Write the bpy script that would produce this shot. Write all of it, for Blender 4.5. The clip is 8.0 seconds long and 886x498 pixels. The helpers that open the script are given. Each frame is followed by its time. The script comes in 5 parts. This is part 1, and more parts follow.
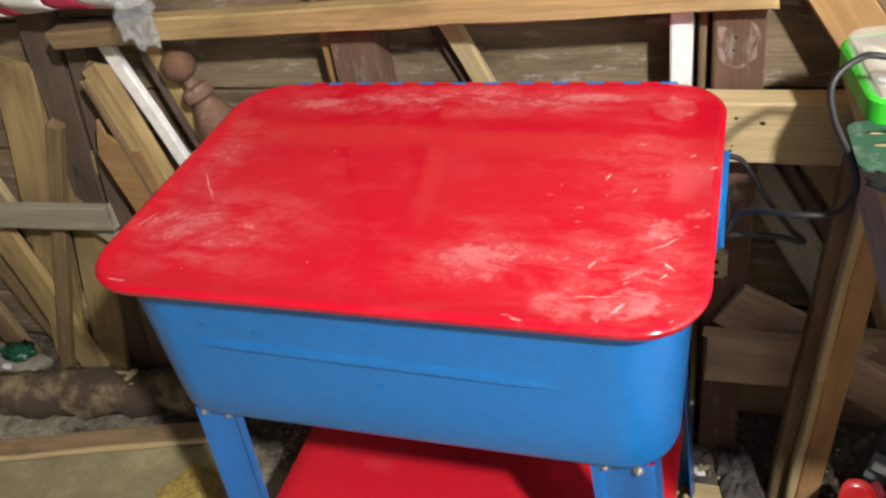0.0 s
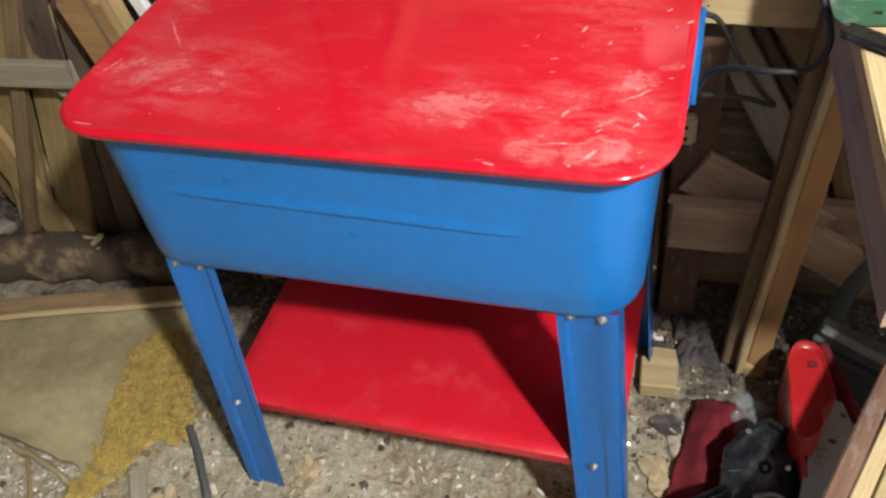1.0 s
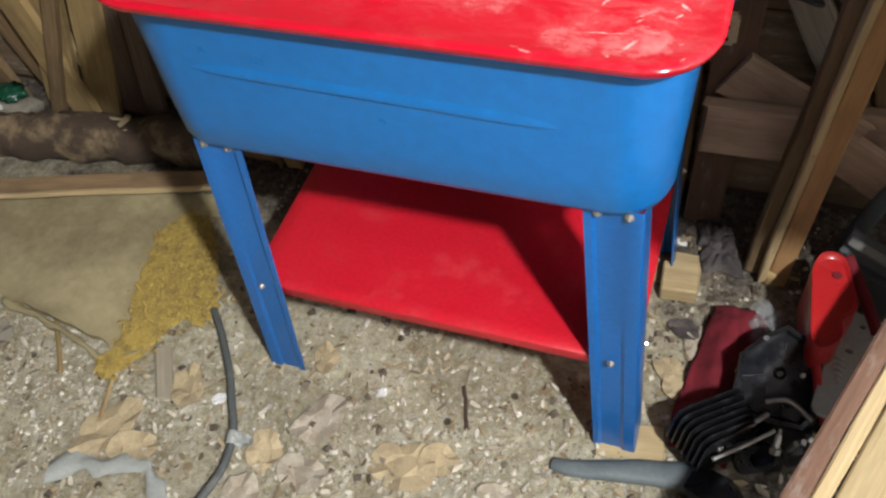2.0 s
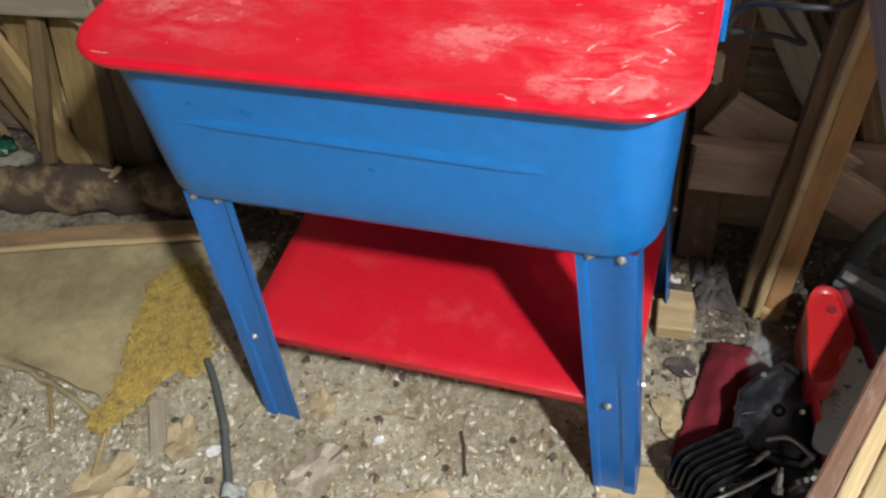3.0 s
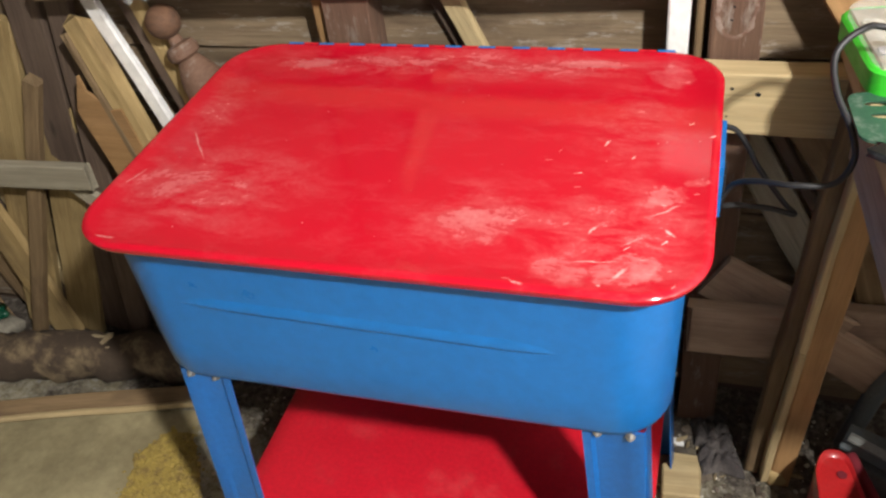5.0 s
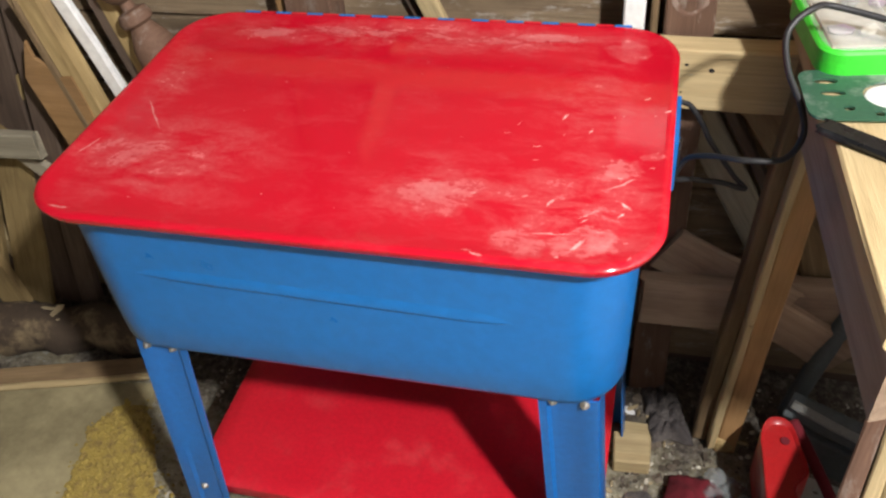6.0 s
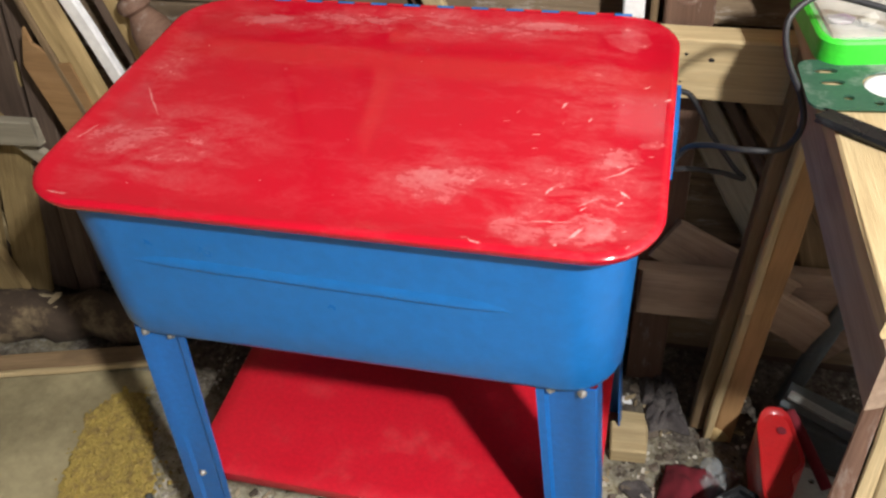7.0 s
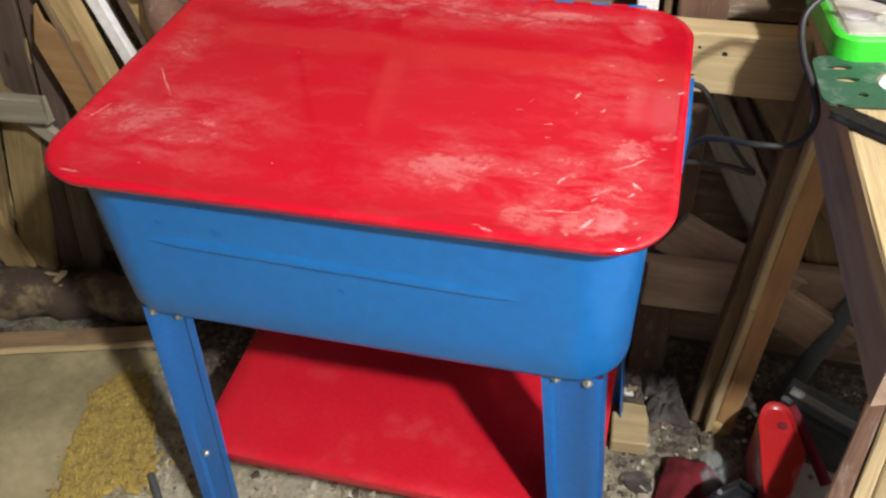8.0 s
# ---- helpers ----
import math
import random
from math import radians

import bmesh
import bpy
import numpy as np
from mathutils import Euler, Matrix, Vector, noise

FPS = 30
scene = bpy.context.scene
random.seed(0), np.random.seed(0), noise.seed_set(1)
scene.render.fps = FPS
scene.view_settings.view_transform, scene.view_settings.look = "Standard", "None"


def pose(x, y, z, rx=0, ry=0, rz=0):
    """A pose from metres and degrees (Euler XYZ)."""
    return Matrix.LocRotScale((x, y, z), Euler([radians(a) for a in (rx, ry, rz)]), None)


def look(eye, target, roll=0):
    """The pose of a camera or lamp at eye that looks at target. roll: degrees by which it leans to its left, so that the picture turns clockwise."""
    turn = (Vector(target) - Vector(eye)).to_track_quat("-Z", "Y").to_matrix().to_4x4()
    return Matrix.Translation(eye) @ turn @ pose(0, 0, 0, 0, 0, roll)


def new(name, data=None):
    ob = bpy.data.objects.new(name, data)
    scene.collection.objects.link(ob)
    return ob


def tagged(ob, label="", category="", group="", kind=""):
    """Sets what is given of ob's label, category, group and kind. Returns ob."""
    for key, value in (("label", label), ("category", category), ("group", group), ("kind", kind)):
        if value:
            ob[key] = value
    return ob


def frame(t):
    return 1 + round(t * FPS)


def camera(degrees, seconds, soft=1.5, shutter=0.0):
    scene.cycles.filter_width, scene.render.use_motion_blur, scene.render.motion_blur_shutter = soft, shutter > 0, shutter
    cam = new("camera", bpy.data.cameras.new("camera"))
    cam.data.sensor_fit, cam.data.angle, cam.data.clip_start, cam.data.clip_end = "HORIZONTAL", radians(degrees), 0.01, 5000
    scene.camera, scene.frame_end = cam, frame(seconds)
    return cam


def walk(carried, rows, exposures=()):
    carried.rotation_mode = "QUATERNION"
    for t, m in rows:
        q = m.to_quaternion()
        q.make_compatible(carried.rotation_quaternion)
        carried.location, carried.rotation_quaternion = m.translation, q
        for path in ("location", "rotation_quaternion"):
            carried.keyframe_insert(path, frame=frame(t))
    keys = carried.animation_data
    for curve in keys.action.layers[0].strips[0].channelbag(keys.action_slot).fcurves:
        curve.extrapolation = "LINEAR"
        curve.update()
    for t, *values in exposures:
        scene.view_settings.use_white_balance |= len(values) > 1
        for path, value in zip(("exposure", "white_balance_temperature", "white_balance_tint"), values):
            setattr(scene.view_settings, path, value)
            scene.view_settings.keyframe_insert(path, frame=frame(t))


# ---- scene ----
cam = camera(54.7, 8.0, soft=2.4)
PATH = [
    (0, (0.395, -0.631, 1.464), (-0.24, 0.833, 0.258), -11.1),
    (0.5, (0.393, -0.647, 1.458), (-0.184, 0.77, 0.17), -10.2),
    (1, (0.393, -0.668, 1.432), (-0.144, 0.648, 0.025), -9.3),
    (1.5, (0.389, -0.679, 1.417), (-0.139, 0.497, -0.112), -8.1),
    (1.7, (0.388, -0.679, 1.418), (-0.152, 0.456, -0.137), -8.8),
    (3, (0.387, -0.666, 1.423), (-0.166, 0.539, -0.074), -10.1),
    (3.5, (0.371, -0.657, 1.449), (-0.247, 0.645, 0.063), -9.7),
    (4, (0.372, -0.652, 1.46), (-0.328, 0.739, 0.206), -11.1),
    (4.5, (0.375, -0.645, 1.456), (-0.306, 0.79, 0.24), -10.8),
    (5, (0.361, -0.64, 1.452), (-0.201, 0.805, 0.189), -8.6),
    (6.5, (0.356, -0.651, 1.458), (-0.091, 0.774, 0.128), -5.9),
    (7, (0.356, -0.651, 1.454), (-0.089, 0.768, 0.116), -5.6),
    (7.5, (0.349, -0.654, 1.456), (-0.084, 0.757, 0.107), -4.2),
    (8, (0.346, -0.657, 1.455), (-0.097, 0.744, 0.098), -4.3),
]
walk(cam, [(t, look(eye, target, roll)) for t, eye, target, roll in PATH], exposures=[(0.0, 0.0, 6500, 10), (1.0, 0.0, 6350, 10), (1.5, 0.0, 6200, 10), (3.0, 0.0, 6200, 10), (3.5, 0.0, 6200, 11), (4.0, 0.0, 6500, 10), (5.0, 0.0, 6500, 10), (6.5, -0.08, 6350, 11), (8.0, -0.08, 6350, 11)])

# ---- light: one bare bulb behind and to the right of the camera, and a dim shed ----
LAMP = (1.30, -1.12, 2.41)
world = bpy.data.worlds.new("world")
scene.world = world
world.use_nodes = True
world.node_tree.nodes["Background"].inputs[0].default_value = (1.0, 0.9, 0.78, 1)
world.node_tree.nodes["Background"].inputs[1].default_value = 0.05
bulb_light = bpy.data.lights.new("bulb_light", "POINT")
bulb_light.energy, bulb_light.shadow_soft_size, bulb_light.color = 362, 0.06, (1.0, 0.965, 0.93)
new("bulb_light", bulb_light).location = LAMP


# ---- materials ----
def shader(name):
    m = bpy.data.materials.new(name)
    m.use_nodes = True
    nt = m.node_tree
    return m, nt, nt.nodes["Principled BSDF"]


def node(nt, kind, links=None, **values):
    n = nt.nodes.new(kind)
    for k, v in values.items():
        if k in n.inputs:
            n.inputs[k].default_value = v
    for k, v in (links or {}).items():
        nt.links.new(v, n.inputs[k])
    return n


def ramp(nt, fac, stops):
    r = nt.nodes.new("ShaderNodeValToRGB")
    nt.links.new(fac, r.inputs[0])
    e = r.color_ramp.elements
    while len(e) < len(stops):
        e.new(0.5)
    for el, (p, c) in zip(e, stops):
        el.position, el.color = p, (c[0], c[1], c[2], 1)
    return r.outputs[0]


def mix(nt, fac, a, b, blend="MIX"):
    m = nt.nodes.new("ShaderNodeMix")
    m.data_type, m.blend_type = "RGBA", blend
    for i, v in ((0, fac), (6, a), (7, b)):
        if isinstance(v, (int, float)):
            m.inputs[i].default_value = v
        elif isinstance(v, tuple):
            m.inputs[i].default_value = (*v, 1)
        else:
            nt.links.new(v, m.inputs[i])
    return m.outputs[2]


def mapped(nt, scale, shift_by_object=True):
    tc = nt.nodes.new("ShaderNodeTexCoord")
    mp = nt.nodes.new("ShaderNodeMapping")
    nt.links.new(tc.outputs["Object"], mp.inputs[0])
    mp.inputs["Scale"].default_value = scale
    if shift_by_object:
        info = nt.nodes.new("ShaderNodeObjectInfo")
        mul = nt.nodes.new("ShaderNodeMath")
        mul.operation = "MULTIPLY"
        mul.inputs[1].default_value = 37.0
        nt.links.new(info.outputs["Random"], mul.inputs[0])
        nt.links.new(mul.outputs[0], mp.inputs["Location"])
    return mp.outputs[0]


def bump(nt, bsdf, height, strength, dist=0.002):
    b = nt.nodes.new("ShaderNodeBump")
    b.inputs["Strength"].default_value, b.inputs["Distance"].default_value = strength, dist
    nt.links.new(height, b.inputs["Height"])
    nt.links.new(b.outputs[0], bsdf.inputs["Normal"])


def wood(name, dark, light, stain=(0.06, 0.04, 0.03), stain_amount=0.45, rough=0.75, white=0.0):
    """Sawn timber, its grain along the board's own x."""
    m, nt, p = shader(name)
    v = mapped(nt, (2.5, 34, 34))
    grain = node(nt, "ShaderNodeTexNoise", {"Vector": v}, Scale=1.6, Detail=9, Roughness=0.68, Distortion=0.5)
    v2 = mapped(nt, (4, 9, 9))
    blot = node(nt, "ShaderNodeTexNoise", {"Vector": v2}, Scale=1.1, Detail=6, Roughness=0.6)
    v3 = mapped(nt, (6, 160, 160))
    fine = node(nt, "ShaderNodeTexNoise", {"Vector": v3}, Scale=1.5, Detail=4, Roughness=0.7)
    v4 = mapped(nt, (3, 10, 10))
    knot = node(nt, "ShaderNodeTexVoronoi", {"Vector": v4}, Scale=0.9)
    col = ramp(nt, grain.outputs[0], [(0.25, dark), (0.5, tuple((a + b) / 2 for a, b in zip(dark, light))), (0.75, light)])
    k = ramp(nt, knot.outputs["Distance"], [(0.025, (0.8, 0.8, 0.8)), (0.075, (0, 0, 0))])
    col = mix(nt, k, col, tuple(c * 0.35 for c in dark))
    s = ramp(nt, blot.outputs[0], [(0.5, (0, 0, 0)), (0.72, (stain_amount,) * 3)])
    col = mix(nt, s, col, stain)
    f = ramp(nt, fine.outputs[0], [(0.3, (0.84, 0.84, 0.84)), (0.65, (1.06, 1.06, 1.06))])
    col = mix(nt, 1.0, col, f, "MULTIPLY")
    info = nt.nodes.new("ShaderNodeObjectInfo")
    vary = ramp(nt, info.outputs["Random"], [(0, (0.8, 0.8, 0.78)), (1, (1.12, 1.1, 1.08))])
    col = mix(nt, 1.0, col, vary, "MULTIPLY")
    if white:
        v5 = mapped(nt, (7, 22, 22))
        chalk = node(nt, "ShaderNodeTexNoise", {"Vector": v5}, Scale=2.2, Detail=7, Roughness=0.7)
        w = ramp(nt, chalk.outputs[0], [(0.55, (0, 0, 0)), (0.72, (white,) * 3)])
        col = mix(nt, w, col, (0.55, 0.52, 0.46))
    nt.links.new(col, p.inputs["Base Color"])
    p.inputs["Roughness"].default_value = rough
    p.inputs["Specular IOR Level"].default_value = 0.3
    add = nt.nodes.new("ShaderNodeMath")
    nt.links.new(grain.outputs[0], add.inputs[0])
    nt.links.new(fine.outputs[0], add.inputs[1])
    bump(nt, p, add.outputs[0], 0.5, 0.003)
    return m


def painted(name, color, worn, rough=0.35, amount=0.35, scale=9.0, metal=0.0, coat=0.0, wear_from=0.55, pieces=False):
    """Paint or plain stuff with blotches and scuffs at two sizes."""
    m, nt, p = shader(name)
    v = mapped(nt, (1, 1, 1))
    big = node(nt, "ShaderNodeTexNoise", {"Vector": v}, Scale=scale, Detail=8, Roughness=0.65)
    small = node(nt, "ShaderNodeTexNoise", {"Vector": v}, Scale=scale * 9, Detail=5, Roughness=0.6)
    a = ramp(nt, big.outputs[0], [(wear_from, (0, 0, 0)), (wear_from + 0.16, (amount,) * 3)])
    col = mix(nt, a, color, worn)
    b = ramp(nt, small.outputs[0], [(0.3, (0.88,) * 3), (0.7, (1.08,) * 3)])
    col = mix(nt, 1.0, col, b, "MULTIPLY")
    if pieces:
        geo = nt.nodes.new("ShaderNodeNewGeometry")
        each = ramp(nt, geo.outputs["Random Per Island"], [(0, (0.45, 0.42, 0.38)), (0.5, (0.95, 0.93, 0.9)), (1, (1.25, 1.25, 1.25))])
        col = mix(nt, 1.0, col, each, "MULTIPLY")
    nt.links.new(col, p.inputs["Base Color"])
    r = ramp(nt, big.outputs[0], [(0.35, (rough,) * 3), (0.7, (min(1, rough + 0.25),) * 3)])
    nt.links.new(r, p.inputs["Roughness"])
    p.inputs["Metallic"].default_value = metal
    p.inputs["Coat Weight"].default_value = coat
    p.inputs["Coat Roughness"].default_value = 0.12
    bump(nt, p, small.outputs[0], 0.12, 0.001)
    return m


def clear(name, color=(0.95, 0.97, 0.96), rough=0.12, alpha=0.35):
    """Thin crinkled clear plastic."""
    m, nt, p = shader(name)
    p.inputs["Base Color"].default_value = (*color, 1)
    p.inputs["Roughness"].default_value = rough
    p.inputs["Alpha"].default_value = alpha
    p.inputs["IOR"].default_value = 1.45
    v = mapped(nt, (1, 1, 1))
    n = node(nt, "ShaderNodeTexNoise", {"Vector": v}, Scale=60, Detail=4)
    bump(nt, p, n.outputs[0], 0.5, 0.004)
    return m


def lid_paint():
    """Glossy red enamel under dusty smears, each smear a patch of its own."""
    m, nt, p = shader("red_enamel")
    tc = nt.nodes.new("ShaderNodeTexCoord")
    co = tc.outputs["Object"]
    warp = node(nt, "ShaderNodeTexNoise", {"Vector": co}, Scale=38, Detail=5, Roughness=0.65)
    sway = nt.nodes.new("ShaderNodeVectorMath")
    sway.operation = "MULTIPLY_ADD"
    sway.inputs[1].default_value, sway.inputs[2].default_value = (0.045, 0.045, 0), (-0.0225, -0.0225, 0)
    nt.links.new(warp.outputs["Color"], sway.inputs[0])
    swayed = nt.nodes.new("ShaderNodeVectorMath")
    nt.links.new(co, swayed.inputs[0])
    nt.links.new(sway.outputs[0], swayed.inputs[1])
    slight = nt.nodes.new("ShaderNodeVectorMath")
    slight.operation = "SCALE"
    slight.inputs["Scale"].default_value = 0.28
    nt.links.new(sway.outputs[0], slight.inputs[0])
    bent = nt.nodes.new("ShaderNodeVectorMath")
    nt.links.new(co, bent.inputs[0])
    nt.links.new(slight.outputs[0], bent.inputs[1])

    def marks(source, places, outer, inner):
        """The strongest of many oval marks: x, y, half length, half width, turn, strength."""
        total = None
        for x, y, w, d, turn, k in places:
            mp = nt.nodes.new("ShaderNodeMapping")
            mp.vector_type = "TEXTURE"
            mp.inputs["Location"].default_value = (x, y, 0.86)
            mp.inputs["Rotation"].default_value = (0, 0, radians(turn))
            mp.inputs["Scale"].default_value = (w, d, 1)
            nt.links.new(source, mp.inputs[0])
            ln = nt.nodes.new("ShaderNodeVectorMath")
            ln.operation = "LENGTH"
            nt.links.new(mp.outputs[0], ln.inputs[0])
            f = nt.nodes.new("ShaderNodeMapRange")
            f.interpolation_type = "SMOOTHSTEP"
            for key, val in (("From Min", outer), ("From Max", inner), ("To Min", 0.0), ("To Max", k)):
                f.inputs[key].default_value = val
            nt.links.new(ln.outputs["Value"], f.inputs["Value"])
            if total is None:
                total = f.outputs[0]
            else:
                a = nt.nodes.new("ShaderNodeMath")
                a.operation = "MAXIMUM"
                nt.links.new(total, a.inputs[0])
                nt.links.new(f.outputs[0], a.inputs[1])
                total = a.outputs[0]
        return total

    hazes = marks(co, [(-0.25, 0.13, 0.16, 0.10, 0, 0.42), (0.27, 0.09, 0.12, 0.13, 0, 0.5), (0.12, 0.10, 0.11, 0.07, 0, 0.4), (0.0, 0.455, 0.34, 0.05, 0, 0.75), (0.28, 0.30, 0.08, 0.14, 0, 0.3), (-0.32, 0.30, 0.04, 0.12, 10, 0.4)], 1.2, 0.2)
    patches = marks(swayed.outputs[0], [(0.124, 0.084, 0.046, 0.032, -8, 0.48), (0.326, 0.163, 0.022, 0.021, 10, 0.55), (0.294, 0.032, 0.038, 0.024, 25, 0.9), (0.229, 0.019, 0.034, 0.022, 5, 0.42), (0.358, 0.192, 0.014, 0.012, 0, 0.4), (-0.29, 0.125, 0.06, 0.04, 25, 0.28), (-0.215, 0.10, 0.05, 0.03, -15, 0.26), (-0.17, 0.05, 0.09, 0.022, -4, 0.12), (0.20, 0.465, 0.05, 0.012, 0, 0.45), (0.31, 0.44, 0.03, 0.03, 30, 0.4), (-0.24, 0.445, 0.05, 0.014, 5, 0.4)], 1.08, 0.72)
    # Fine scratches and flecks, plus one longer pale streak left of centre.
    dice = random.Random(5)
    flecks = [(dice.uniform(0.15, 0.36), dice.uniform(0.0, 0.32), dice.uniform(0.002, 0.006), 0.0009, dice.uniform(0, 70), dice.uniform(0.3, 0.9)) for _ in range(22)]
    scratches_and_streak = marks(bent.outputs[0], flecks + [(0.247, 0.264, 0.0085, 0.00165, 62, 0.85), (0.345, 0.319, 0.0053, 0.0011, 41, 0.85), (0.371, 0.288, 0.0046, 0.0022, 41, 0.85), (0.335, 0.098, 0.0088, 0.00231, -43, 0.765), (0.33, 0.081, 0.0054, 0.00165, 56, 0.935), (0.298, 0.079, 0.0209, 0.00077, 40, 0.595), (0.327, 0.136, 0.0211, 0.001925, 36, 0.5525), (0.252, 0.093, 0.0101, 0.001925, 63, 0.5525), (0.261, 0.041, 0.0287, 0.000825, 7, 0.7225), (0.189, -0.005, 0.0081, 0.00165, -11, 0.68), (0.289, 0.025, 0.0158, 0.002475, 55, 0.68), (-0.3, 0.208, 0.045, 0.00154, -53, 0.36), (-0.352, 0.13, 0.02, 0.00154, 70, 0.48), (-0.318, 0.004, 0.015, 0.0021, 5, 0.54)], 1.1, 0.5)
    wipe = nt.nodes.new("ShaderNodeMapping")
    wipe.inputs["Rotation"].default_value = (0, 0, radians(38))
    wipe.inputs["Scale"].default_value = (1.0, 2.1, 1.0)
    nt.links.new(co, wipe.inputs[0])
    cloud = node(nt, "ShaderNodeTexNoise", {"Vector": wipe.outputs[0]}, Scale=13, Detail=12, Roughness=0.72, Distortion=0.35)
    grit = node(nt, "ShaderNodeTexNoise", {"Vector": co}, Scale=150, Detail=4, Roughness=0.7)
    cl = ramp(nt, cloud.outputs[0], [(0.42, (0, 0, 0)), (0.66, (1, 1, 1))])
    haze = ramp(nt, cloud.outputs[0], [(0.5, (0, 0, 0)), (0.8, (0.16, 0.16, 0.16))])
    mul = nt.nodes.new("ShaderNodeMath")
    mul.operation = "MULTIPLY"
    nt.links.new(hazes, mul.inputs[0])
    nt.links.new(cl, mul.inputs[1])
    plus = nt.nodes.new("ShaderNodeMath")
    nt.links.new(mul.outputs[0], plus.inputs[0])
    nt.links.new(haze, plus.inputs[1])
    thick = ramp(nt, cloud.outputs[0], [(0.36, (0.22,) * 3), (0.62, (1, 1, 1))])
    caked = nt.nodes.new("ShaderNodeMath")
    caked.operation = "MULTIPLY_ADD"
    nt.links.new(patches, caked.inputs[0])
    nt.links.new(thick, caked.inputs[1])
    nt.links.new(plus.outputs[0], caked.inputs[2])
    gr = ramp(nt, grit.outputs[0], [(0.35, (0.36,) * 3), (0.62, (0.56,) * 3)])
    dust = nt.nodes.new("ShaderNodeMath")
    dust.operation = "MULTIPLY"
    dust.use_clamp = True
    nt.links.new(caked.outputs[0], dust.inputs[0])
    nt.links.new(gr, dust.inputs[1])
    speck = node(nt, "ShaderNodeTexVoronoi", {"Vector": wipe.outputs[0]}, Scale=55)
    few = ramp(nt, speck.outputs["Color"], [(0.84, (0, 0, 0)), (0.86, (1, 1, 1))])
    dot = ramp(nt, speck.outputs["Distance"], [(0.04, (0.5, 0.5, 0.5)), (0.11, (0, 0, 0))])
    specks = mix(nt, 1.0, few, dot, "MULTIPLY")
    breaks = ramp(nt, grit.outputs[0], [(0.38, (0.35,) * 3), (0.55, (0.85,) * 3)])
    scuffs = mix(nt, 1.0, breaks, scratches_and_streak, "MULTIPLY")
    col = mix(nt, dust.outputs[0], (0.55, 0.006, 0.022), (0.76, 0.42, 0.40))
    col = mix(nt, specks, col, (0.75, 0.62, 0.58))
    col = mix(nt, scuffs, col, (0.86, 0.66, 0.62))
    nt.links.new(col, p.inputs["Base Color"])
    r = ramp(nt, dust.outputs[0], [(0.0, (0.11,) * 3), (0.4, (0.5,) * 3)])
    nt.links.new(r, p.inputs["Roughness"])
    p.inputs["Specular IOR Level"].default_value = 0.5
    dent = node(nt, "ShaderNodeTexNoise", {"Vector": co}, Scale=7, Detail=2)
    bump(nt, p, dent.outputs[0], 0.06, 0.006)
    return m


